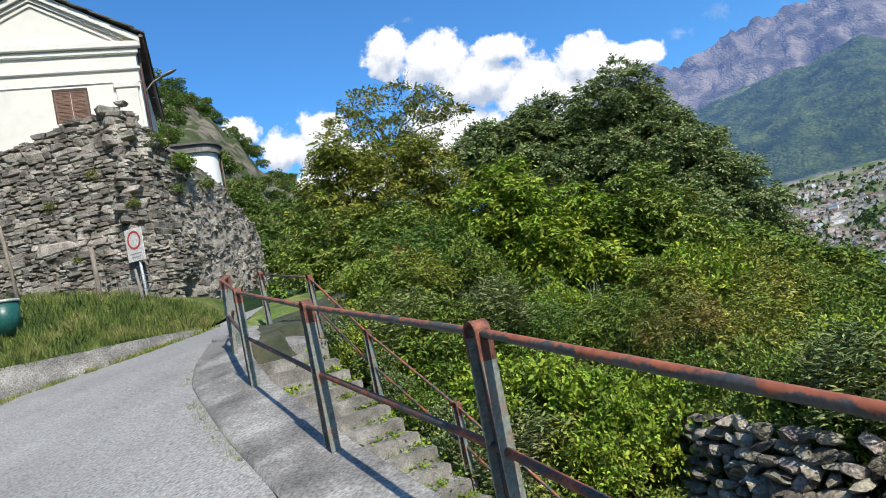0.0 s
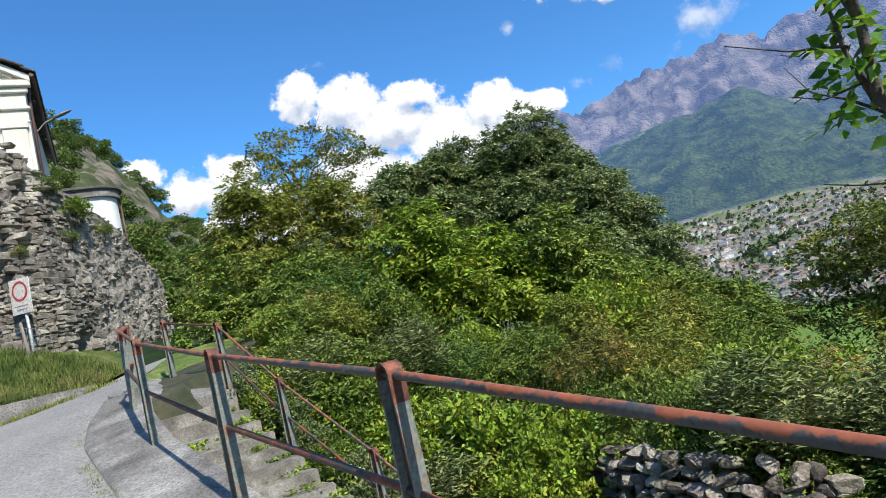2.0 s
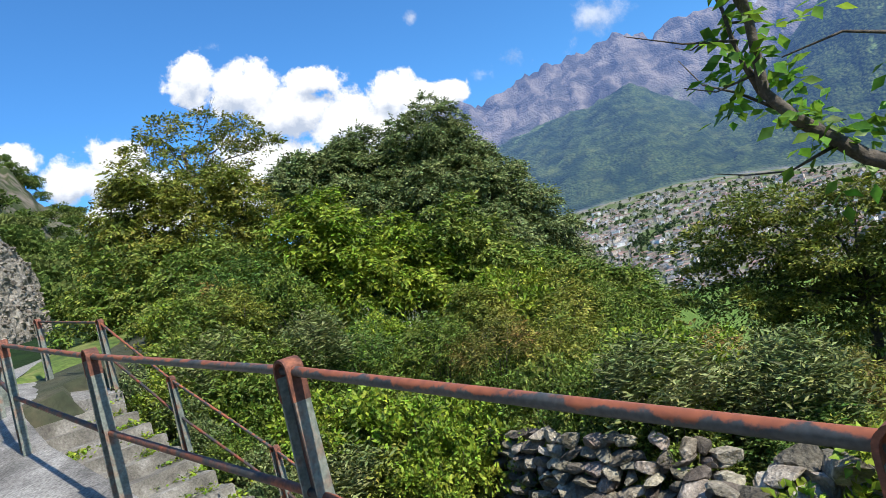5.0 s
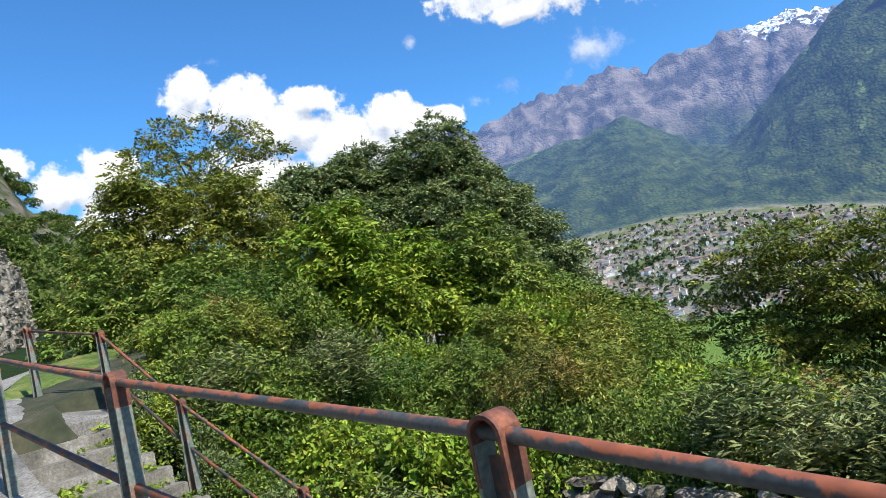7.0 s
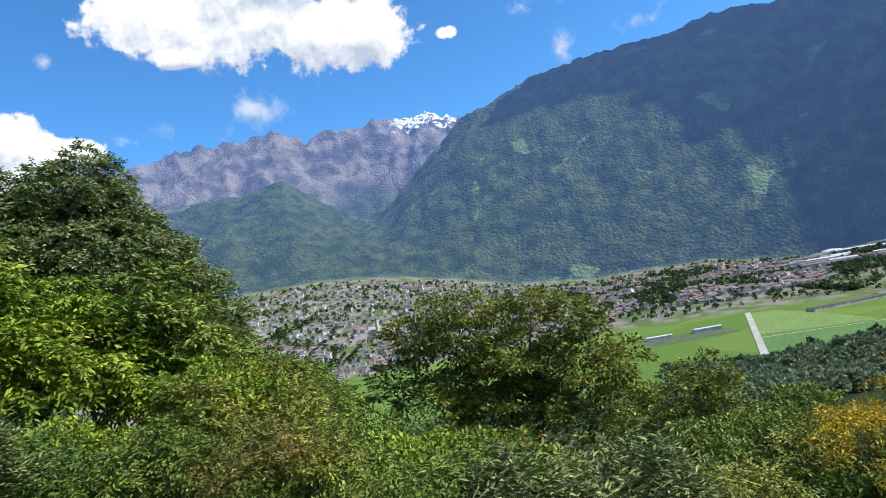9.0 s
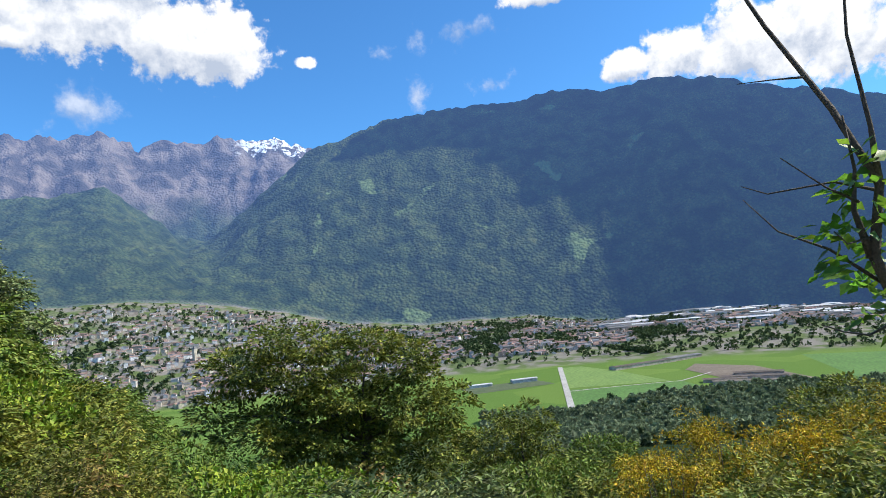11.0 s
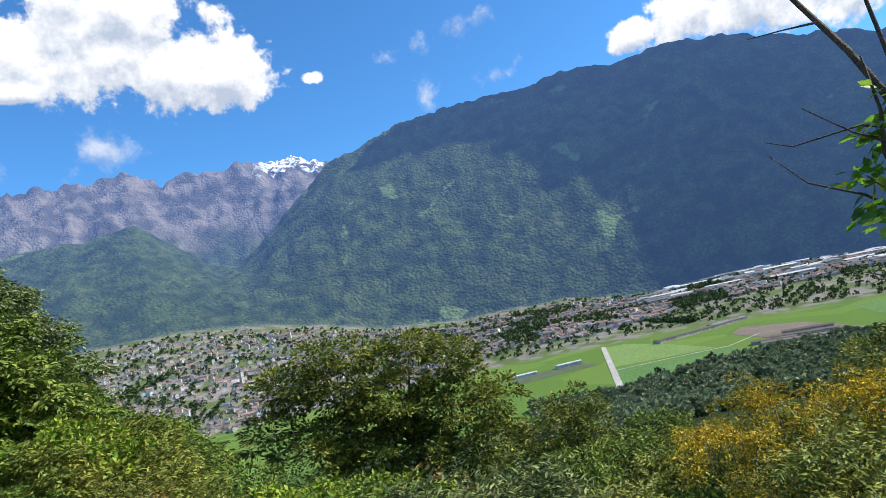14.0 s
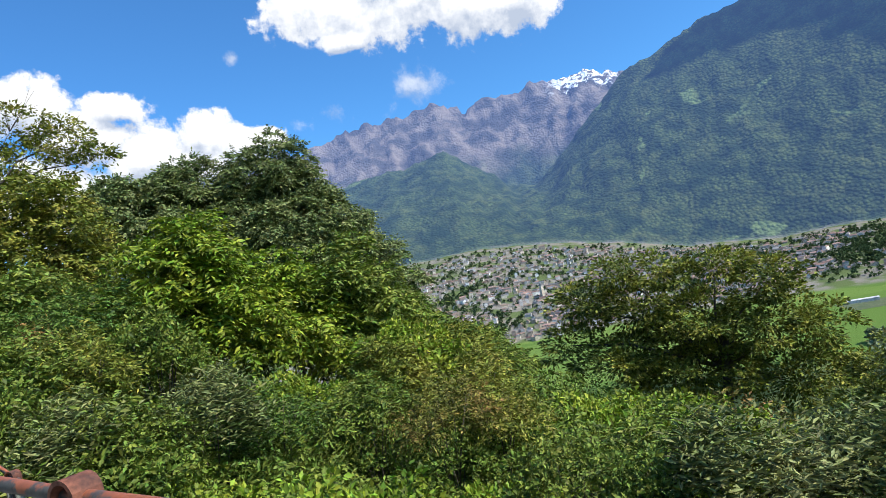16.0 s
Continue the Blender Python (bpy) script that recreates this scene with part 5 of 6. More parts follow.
def build_wall_stones(wall):
    rng = random.Random(21)
    shapes = [stone_mesh(rng, 0.2) for _ in range(14)]
    for me in shapes: me.materials.append(M["stone"])
    count = 0
    total = float(LENS[-1])
    z = 1.2
    while z < 7.1:
        h = rng.choice((0.06, 0.08, 0.10, 0.12, 0.16))
        s = 2.2 + rng.uniform(0, 0.3)
        while s < total - 3:
            rough = min(1, max(0, (s - 9.0) / 2.0))            # the far part is small rubble set in mortar
            hh = h * rng.uniform(0.75, 1.25) * (1 - 0.42 * rough)
            if rng.random() < 0.05 * (1 - rough): hh *= 1.6
            w = hh * rng.uniform(1.2, 3.2 - 1.2 * rough)
            mid = s + w / 2
            top = interp(mid, LENS, TOPZ) + 0.06
            zz = z + h / 2 + rng.uniform(-0.03, 0.03) + 0.05 * noise.noise(Vector((mid * 0.9, z, 7)))
            p, n = wall_point(mid, zz)
            if zz < top and zz > foot_ground(p.x, p.y) + 0.1 and rng.random() > 0.8 * rough and (p - Vector((-6.0, 14.7, 2.55))).length > 0.34:
                t = Vector((-n.y, n.x, 0))
                q = Vector((p.x, p.y, zz))
                bulge = interp(mid, [8.0, 9.2, 30], [0.25, 1.0, 1.0]) * (0.16 * noise.noise(q * 0.7) + 0.10 * noise.noise(q * 2.1))
                rot = Matrix((t, -n, Vector((0, 0, 1)))).transposed().to_4x4()
                tilt = 5 + 14 * rough
                m = Matrix.Translation(q + n * (bulge + rng.uniform(-0.115, -0.06) - 0.045 * rough)) @ rot @ pose(0, 0, 0, rng.uniform(-tilt, tilt), rng.uniform(-tilt, tilt), rng.uniform(-8, 8)) @ Matrix.Diagonal((w * 0.97, 0.26, hh * 1.0, 1))
                shape = rng.choice(shapes)
                if count < 300 and 6.6 < mid < 9.4 and hh > 0.10:
                    ob = new("stone", shape); ob.parent = wall; ob.matrix_basis = m
                    count += 1
                else:
                    k = len(STONES_V)
                    STONES_V.extend([tuple(m @ v.co) for v in shape.vertices])
                    STONES_F.extend([tuple(i + k for i in f.vertices) for f in shape.polygons])
            s += w
        z += h * 0.93
    me = mesh_from("stones", STONES_V, STONES_F)
    ob = put("stones", me, M["stone"], wall, "coursed grey and brown field stones")
    ob["kind"] = "stuff"


STONES_V, STONES_F = [], []
WALL = build_high_wall()

# ---------- church ----------


def build_church():
    az = -21.0
    n = -bearing(az)                       # the way the front faces
    right = Vector((-n.y, n.x, 0))
    corner = bearing(-23.5) * 27.6; corner.z = 0
    rot = Matrix((right, -n, Vector((0, 0, 1)))).transposed().to_4x4()
    ch = thing("church", corner, "cream plastered church front with a moulded pediment and slate roof", "church")
    ch.matrix_basis = Matrix.Translation(corner) @ rot
    W, Z0, Z1, D = 7.0, 7.6, 14.0, 11.0    # local x runs left from the corner
    bm = box(bmesh.new(), (-W, 0, Z0 - 2), (0, D, Z1))
    part("wall", bm, M["plaster"], ch, "cream plaster wall")
    apex = 2.05
    def strip(lo, hi, name, mat=M["plaster"], bevel=0.03, label=""):
        part(name, box(bmesh.new(), lo, hi, bevel), mat, ch, label)
    for k, (z, h, o) in enumerate(((12.72, 0.14, 0.10), (12.2, 0.08, 0.05), (13.40, 0.22, 0.12), (13.62, 0.26, 0.24))):
        strip((-W - o, -o, z), (o, 0.02, z + h), "cornice")
    strip((-0.95, -0.10, Z0 - 1), (-0.12, 0.02, 11.95), "pilaster")
    strip((-1.02, -0.15, 11.95), (-0.05, 0.02, 12.2), "capital")
    strip((-W + 0.12, -0.10, Z0 - 1), (-W + 0.95, 0.02, 11.95), "pilaster")
    # raking mouldings and gable
    cx = -W / 2
    bm = bmesh.new()
    vs = [bm.verts.new(p) for p in ((-W, 0, Z1), (0, 0, Z1), (cx, 0, Z1 + apex), (-W, D, Z1), (0, D, Z1), (cx, D, Z1 + apex))]
    for f in ((0, 1, 2), (5, 4, 3), (1, 4, 5, 2), (0, 2, 5, 3)): bm.faces.new([vs[i] for i in f])
    part("gable", bm, M["plaster"], ch)
    for sgn in (-1, 1):
        for off, th, o in ((0.0, 0.26, 0.26), (-0.30, 0.14, 0.14), (-0.52, 0.10, 0.07)):
            bm = bmesh.new()
            x0, x1 = cx, cx + sgn * (W / 2 + 0.25 + off * 2.0)
            z0, z1 = Z1 + apex + 0.1 + off, Z1 + 0.1 + off * 0.25 - (0.05 if off == 0 else -0.12)
            q = [bm.verts.new(p) for p in ((x0, -o, z0 - th), (x1, -o, z1 - th), (x1, -o, z1), (x0, -o, z0), (x0, 0.05, z0 - th), (x1, 0.05, z1 - th), (x1, 0.05, z1), (x0, 0.05, z0))]
            for f in ((0, 1, 2, 3), (7, 6, 5, 4), (0, 4, 5, 1), (3, 2, 6, 7), (1, 5, 6, 2), (0, 3, 7, 4)): bm.faces.new([q[i] for i in f])
            bmesh.ops.recalc_face_normals(bm, faces=bm.faces[:])
            part("moulding", bm, M["plaster"], ch)
        roof = new("roof"); roof.parent = ch; tagged(roof, "dark grey stone slates")
        slope = math.atan2(apex + 0.05, W / 2 + 0.45); ln = math.hypot(apex, W / 2 + 0.45)
        rr = random.Random(9)
        bm = bmesh.new()
        for i in range(11):
            for j in range(14):
                u0, v0 = ln * i / 11, -0.45 + j * 0.8
                c = Vector((cx + sgn * (u0 + 0.2) * math.cos(slope), v0 + 0.4, Z1 + apex + 0.15 - (u0 + 0.2) * math.sin(slope) + 0.03 * (i % 2) + rr.uniform(0, 0.03)))
                r = bmesh.ops.create_cube(bm, size=1.0, matrix=Matrix.Translation(c) @ Matrix.Rotation(sgn * (slope - 0.05), 4, "Y") @ Matrix.Diagonal((0.52, 0.78 + rr.uniform(-0.05, 0.05), 0.05, 1)))
        part("covering", bm, M["roof"], roof, "dark grey stone slates")
    # shuttered window
    wx, wz, ww, wh = -2.6, 10.75, 1.15, 1.25
    win = new("window"); win.parent = ch; tagged(win, "small window with closed brown louvred shutters")
    part("frame", box(box(box(bmesh.new(), (wx - ww / 2 - 0.05, -0.03, wz - 0.05), (wx - ww / 2, 0.03, wz + wh)), (wx + ww / 2, -0.03, wz - 0.05), (wx + ww / 2 + 0.05, 0.03, wz + wh)), (wx - ww / 2 - 0.05, -0.05, wz + wh), (wx + ww / 2 + 0.05, 0.03, wz + wh + 0.09)), M["darkwood"], win)
    for s in (-1, 1):
        bm = bmesh.new()
        x0, x1 = (wx - ww / 2, wx - 0.01) if s < 0 else (wx + 0.01, wx + ww / 2)
        for a in (x0, x1 - 0.07): box(bm, (a, -0.035, wz), (a + 0.07, -0.006, wz + wh))
        for k in range(4): box(bm, (x0, -0.034, wz + k * wh / 3 - (0.06 if k == 3 else 0)), (x1, -0.007, wz + k * wh / 3 + 0.06))
        for k in range(22): box(bm, (x0 + 0.06, -0.028 + 0.006 * (k % 2), wz + 0.03 + k * (wh - 0.06) / 22), (x1 - 0.06, -0.008, wz + 0.03 + (k + 0.7) * (wh - 0.06) / 22))
        part("shutter", bm, M["shutter"], win)
    # drainpipe at the corner
    part("drainpipe", tube(bmesh.new(), [(0.12, 0.35, Z1 - 0.3), (0.10, 0.3, Z1 - 0.9), (0.10, 0.3, Z0 - 1)], 0.06), M["copper"], ch, "brown metal drainpipe")
    part("gutter", tube(bmesh.new(), [(0.33, -0.35, Z1 + 0.02), (0.33, D, Z1 + 0.02)], 0.08), M["copper"], ch, "dark metal gutter")
    lamp = thing("street_lamp", ch.matrix_basis @ Vector((0.0, 0.9, 11.7)), "grey street lamp on a curved arm fixed to the church", "street lamp")
    lamp.matrix_basis = ch.matrix_basis @ pose(0.0, 0.9, 11.7)
    part("arm", tube(bmesh.new(), [(0.02, 0, -0.8), (0.05, 0, 0), (0.15, 0, 0.45), (0.45, 0, 0.8), (0.8, 0, 1.0)], 0.03), M["steel"], lamp)
    bm = bmesh.new(); bmesh.ops.create_uvsphere(bm, u_segments=12, v_segments=8, radius=1.0, matrix=Matrix.Translation((1.1, 0, 1.13)) @ Matrix.Rotation(-0.42, 4, "Y") @ Matrix.Diagonal((0.42, 0.13, 0.07, 1)))
    part("lamp_head", bm, M["steel"], lamp, "grey flat lamp head")


build_church()


def build_chapel():
    c = bearing(-21.4) * 41.0
    t = thing("chapel", (c.x, c.y, 9.0), "small white rounded building with a thin grey flat roof", "building", rz=radians(18))
    def ring(bm, z0, z1, r):
        lo, hi = [], []
        for k in range(25):
            a = -math.pi / 2 + math.pi * k / 24
            lo.append(bm.verts.new((1.0 + math.cos(a) * r, math.sin(a) * r, z0))); hi.append(bm.verts.new((1.0 + math.cos(a) * r, math.sin(a) * r, z1)))
        for s in (r, -r):
            lo.append(bm.verts.new((-4.0, s, z0))); hi.append(bm.verts.new((-4.0, s, z1)))
        n = len(lo)
        for k in range(n): bm.faces.new((lo[k], lo[(k + 1) % n], hi[(k + 1) % n], hi[k]))
        bm.faces.new(hi); bm.faces.new(lo[::-1])
    bm = bmesh.new(); ring(bm, -2, 3.3, 1.15); part("wall", bm, M["white"], t)
    bm = bmesh.new(); ring(bm, 3.3, 3.75, 1.35); part("cornice", bm, M["concrete"], t)
    bm = bmesh.new(); ring(bm, 3.75, 3.9, 1.5); part("roof", bm, M["roof"], t)
    part("drainpipe", tube(bmesh.new(), [(2.3, 0.3, 3.6), (2.3, 0.3, -2)], 0.06), M["copper"], t)
    # tall house behind the church
    c = bearing(-34.5) * 36.0
    h = thing("stone_house", (c.x, c.y, 8.0), "grey plastered old house with wide dark eaves", "house", rz=radians(28))
    part("wall", box(bmesh.new(), (-4, -4, -1), (2.2, 4, 12.0)), M["concrete"], h)
    bm = box(bmesh.new(), (-5, -5, 11.7), (3.6, 5, 12.1))
    part("roof", bm, M["darkwood"], h, "dark wooden eaves and slate roof")
    part("window", box(bmesh.new(), (0.2, -4.06, 9.2), (1.1, -3.98, 10.6)), M["darkwood"], h)


build_chapel()

# ---------- bank, kerb and fence ----------


def build_bank():
    xs = np.linspace(0, 1, 26); ys = np.linspace(6.0, 16.0, 80)
    def f(u, y):
        xr = interp(y, LEFT_Y, LEFT_X) - 0.10
        x = xr - 9.5 * u * u - 0.5 * u
        rise = 1.35 * (1 - math.exp(-(xr - x) * 0.55))
        kerb = 0.46 * min(1, max(0.08, (12.4 - y) / 2.6))
        z = road_z(xr, y) + kerb + rise * min(1, max(0.1, (y - 7) / 5))
        return (x, y, z + 0.05 * noise.noise(Vector((x * 2, y * 2, 0))))
    gridded("grass_bank", f, xs, ys, M["grass"], "grassy verge rising from the lane to the foot of the wall")


build_bank()


def bank_z(x, y):
    xr = interp(y, LEFT_Y, LEFT_X) - 0.10
    rise = 1.35 * (1 - math.exp(-max(0, xr - x) * 0.55))
    return road_z(xr, y) + 0.46 * min(1, max(0.08, (12.4 - y) / 2.6)) + rise * min(1, max(0.1, (y - 7) / 5))


def build_kerb():
    k = thing("kerb_wall", (-7.2, 9, 1.2), "low crumbling grey stone and concrete kerb holding the grass verge", "kerb")
    bm = bmesh.new(); prev = None
    rnd = random.Random(2)
    for y in np.arange(3.0, 12.2, 0.2):
        x = interp(float(y), LEFT_Y, LEFT_X); z = road_z(x, float(y)); h = 0.50 * min(1, max(0.08, (12.4 - float(y)) / 2.6)) + rnd.uniform(-0.02, 0.02)
        ring = [bm.verts.new(Vector(p) - k.location) for p in ((x + 0.05 + rnd.uniform(-0.01, 0.01), y, z - 0.1), (x + 0.02, y, z + h), (x - 0.14, y, z + h + 0.01), (x - 0.2, y, z - 0.1))]
        if prev:
            for i in range(3): bm.faces.new((prev[i], prev[i + 1], ring[i + 1], ring[i]))
        prev = ring
    bmesh.ops.recalc_face_normals(bm, faces=bm.faces[:])
    part("kerb", bm, M["concrete"], k)


build_kerb()


def build_fence():
    f = thing("fence", (-7.8, 13.0, 2.4), "old wire mesh fence on leaning wooden stakes before the wall", "fence")
    o = f.location
    tops = [((-8.9, 12.95, 2.5), (-8.95, 12.75, 4.55), 0.045), ((-7.25, 12.95, 2.2), (-7.2, 12.85, 3.72), 0.055), ((-6.35, 12.95, 1.9), (-6.4, 12.9, 3.1), 0.035), ((-7.5, 13.1, 2.2), (-7.75, 13.05, 2.9), 0.03)]
    for a, b, r in tops:
        part("stake", tube(bmesh.new(), [Vector(a) - o - Vector((0, 0, 0.4)), (Vector(a) + Vector(b)) / 2 - o + Vector((0.02, 0, 0)), Vector(b) - o], [r, r * 0.9, r * 0.8], 7), M["oldwood"], f, "grey weathered wooden stake")
    bm = bmesh.new()
    a, b = Vector((-7.2, 13.0, 2.15)) - o, Vector((-6.0, 13.1, 1.85)) - o
    for k in range(13):
        p = a.lerp(b, k / 12); tube(bm, [p, p + Vector((0, 0, 1.05))], 0.004, 4)
    for k in range(8):
        tube(bm, [a + Vector((0, 0, 0.15 * k)), a.lerp(b, 0.5) + Vector((0, 0.03, 0.15 * k - 0.02)), b + Vector((0, 0, 0.15 * k))], 0.004, 4)
    part("wire_mesh", bm, M["steel"], f, "thin rusty wire mesh")
    s = thing("road_sign", (-6.5, 13.3, 1.75), "white rectangular sign with a red ring on a leaning grey pole", "road sign")
    s.rotation_euler = (0, radians(1.0), radians(-24))
    part("pole", tube(bmesh.new(), [(0.12, 0, -0.4), (0, 0, 2.2)], 0.03), M["galva"], s, "grey metal pole")
    part("plate", box(bmesh.new(), (-0.26, -0.045, 1.55), (0.26, -0.03, 2.25), 0.004), M["signwhite"], s, "white sign plate")
    bm = bmesh.new()
    for k in range(32):
        a0, a1 = 2 * math.pi * k / 32, 2 * math.pi * (k + 1) / 32
        q = [bm.verts.new((math.cos(a) * r, -0.05, 2.0 + math.sin(a) * r)) for a, r in ((a0, 0.155), (a1, 0.155), (a1, 0.20), (a0, 0.20))]
        bm.faces.new(q)
    part("ring", bm, M["red"], s, "red painted ring")
    bm = bmesh.new()
    for k in range(2):
        box(bm, (-0.17 + 0.03 * k, -0.05, 1.70 - 0.07 * k), (0.17 - 0.03 * k, -0.046, 1.72 - 0.07 * k))
    part("lettering", bm, M["inkgrey"], s, "faded grey lettering")
    c = bearing(-35.6) * 13.2
    b = thing("bin", (c.x, c.y, 2.15), "dark green plastic litter bin with a pale lid", "bin")
    part("body", tube(bmesh.new(), [(0, 0, 0), (0, 0, 0.55)], [0.22, 0.25], 20), M["greenplastic"], b)
    part("lid", tube(bmesh.new(), [(0, 0, 0.55), (0, 0, 0.60)], [0.265, 0.26], 20), M["galva"], b, "pale grey lid")


build_fence()


def parked_car():
    c = thing("car", (-1.2, 13.6, 1.0), "white car roof showing through the shrubs", "car", rz=radians(40))
    bm = bmesh.new()
    box(bm, (-1.1, -0.55, 0.0), (1.1, 0.55, 0.5), 0.12)
    box(bm, (-0.7, -0.48, 0.5), (0.65, 0.48, 0.95), 0.16)
    part("body", bm, M["white"], c)


parked_car()

# ---------- ruined dry stone wall below the railing ----------


def build_ruin():
    rng = random.Random(33)
    shapes = [rock_mesh(rng) for _ in range(10)]
    for me in shapes: me.materials.append(M["palestone"])
    w = thing("stone_wall", (3.0, 6.2, -1.2), "ruined dry stone wall of pale grey blocks below the railing", "wall")
    o = w.location
    def add(x, y, z, sx, sy, sz):
        ob = new("stone", rng.choice(shapes)); ob.parent = w
        ob.matrix_basis = Matrix.Translation(Vector((x, y, z)) - o) @ pose(0, 0, 0, rng.uniform(-24, 24), rng.uniform(-24, 24), rng.uniform(0, 360)) @ Matrix.Diagonal((sx * rng.uniform(0.9, 1.5), sy * rng.uniform(0.9, 1.5), sz * rng.uniform(0.8, 1.6), 1))
    crest = [(2.20, 7.9, -0.52), (2.38, 6.8, -0.46), (2.62, 5.85, -0.44), (3.05, 5.35, -0.46), (3.55, 4.95, -0.66)]
    for row in range(8):
        u = 0.0
        while u < len(crest) - 1.01:
            (x0, y0, z0), (x1, y1, z1) = crest[int(u)], crest[int(u) + 1]
            f, ln = u - int(u), math.hypot(x1 - x0, y1 - y0)
            x, y, z = x0 + (x1 - x0) * f, y0 + (y1 - y0) * f, z0 + (z1 - z0) * f
            wide = rng.uniform(0.12, 0.26)
            if row or rng.random() < 0.8:
                lean = 0.035 * row
                add(x - lean * 0.8 + rng.uniform(-0.04, 0.04), y - lean * 0.5 + rng.uniform(-0.04, 0.04), z - 0.115 * row + rng.uniform(-0.025, 0.025), wide, rng.uniform(0.14, 0.26), rng.uniform(0.08, 0.15))
            u += wide * 0.92 / ln
    for k in range(46):      # fallen stones at its foot
        u = rng.random()
        add(2.2 + 1.5 * u + rng.uniform(-0.3, 0.2), 5.6 - 1.5 * u + rng.uniform(-0.3, 0.3), -1.35 + 0.25 * u + rng.uniform(-0.1, 0.25), rng.uniform(0.10, 0.30), rng.uniform(0.12, 0.28), rng.uniform(0.08, 0.18))
    for k in range(18):      # broad slabs where the wall has broken away
        add(3.30 + rng.uniform(-0.35, 0.35), 4.75 + rng.uniform(-0.3, 0.3), -0.80 + rng.uniform(-0.25, 0.08), rng.uniform(0.20, 0.42), rng.uniform(0.2, 0.36), rng.uniform(0.08, 0.15))
    for k in range(14):
        add(3.85 + rng.uniform(-0.25, 0.3), 4.15 + rng.uniform(-0.3, 0.3), -0.85 + rng.uniform(-0.3, 0.2), rng.uniform(0.2, 0.42), rng.uniform(0.2, 0.4), rng.uniform(0.12, 0.25))


build_ruin()

# ---------- valley: fields, roads, sheds and the town ----------


def flat_strip(name, pts, width, mat, label, lift=0.5):
    verts, faces = [], []
    for i, p in enumerate(pts):
        a, b = Vector(pts[max(i - 1, 0)]), Vector(pts[min(i + 1, len(pts) - 1)])
        d = (b - a).normalized(); s = Vector((d.y, -d.x)) * width / 2
        for q in (Vector(p) - s, Vector(p) + s): verts.append((q.x, q.y, VALLEY + lift))
    faces = [(2 * i, 2 * i + 1, 2 * i + 3, 2 * i + 2) for i in range(len(pts) - 1)]
    me = mesh_from(name, verts, faces)
    me.flip_normals()
    tagged(put(name, me, mat), label, kind="structure")


def flat_patch(name, pts, mat, label, lift=0.3):
    me = mesh_from(name, [(x, y, VALLEY + lift) for x, y in pts], [tuple(range(len(pts)))])
    if me.polygons[0].normal.z < 0: me.flip_normals()
    tagged(put(name, me, mat), label, kind="structure")


flat_strip("road", [(780, 224), (806, 232), (985, 289), (1354, 407), (1420, 430)], 9.5, M["palegravel"], "pale straight farm road across the fields", 0.8)
flat_strip("road", [(966, 281), (1007, 210), (1048, 122), (1136, 85)], 4, M["palegravel"], "narrow farm track between the fields", 0.8)
flat_strip("road", [(1000, 1240), (1360, 670), (1585, 560), (1480, 400), (1700, 270), (1990, 60), (1900, -260), (1880, -600)], 8, M["darkgravel"], "dark railway line at the edge of the fields", 0.9)
flat_patch("field", [(985, 289), (1007, 210), (1048, 122), (940, 60), (860, 120), (800, 226)], M["field1"], "smooth deep green meadow")
flat_patch("field", [(1354, 407), (1000, 296), (1052, 140), (1200, 250)], M["field2"], "light green mown meadow")
flat_patch("field", [(1180, 130), (1060, 60), (1000, -20), (1040, -60), (1200, 20), (1260, 120)], M["earth"], "bare brown ploughed ground by the farm", 0.5)
flat_patch("field", [(960, -120), (1500, -30), (1800, -250), (1200, -500), (900, -400)], M["field1"], "wide green meadow of the valley floor", 0.35)
flat_patch("field", [(1030, 500), (1110, 380), (1060, 330), (960, 440)], M["scrub"], "rough dark scrub round the long sheds", 0.35)


def gable_house(bmw, bmr, x, y, z, w, d, h, rz, pitch=0.5, eave=0.6):
    """Adds walls to one list and roof to the other; lists are (verts, faces)."""
    c, s = math.cos(rz), math.sin(rz)
    def P(a, b, zz): return (x + a * c - b * s, y + a * s + b * c, z + zz)
    V, F = bmw; k = len(V)
    rh = d / 2 * pitch
    V += [P(-w / 2, -d / 2, -4), P(w / 2, -d / 2, -4), P(w / 2, d / 2, -4), P(-w / 2, d / 2, -4), P(-w / 2, -d / 2, h), P(w / 2, -d / 2, h), P(w / 2, d / 2, h), P(-w / 2, d / 2, h), P(-w / 2, 0, h + rh), P(w / 2, 0, h + rh)]
    F += [tuple(k + i for i in f) for f in ((0, 1, 5, 4), (2, 3, 7, 6), (1, 2, 6, 9, 5), (3, 0, 4, 8, 7))]
    V, F = bmr; k = len(V)
    e = eave
    V += [P(-w / 2 - e, -d / 2 - e, h - e * pitch), P(w / 2 + e, -d / 2 - e, h - e * pitch), P(w / 2 + e, 0, h + rh + 0.2), P(-w / 2 - e, 0, h + rh + 0.2), P(-w / 2 - e, d / 2 + e, h - e * pitch), P(w / 2 + e, d / 2 + e, h - e * pitch)]
    F += [tuple(k + i for i in f) for f in ((0, 1, 2, 3), (3, 2, 5, 4))]


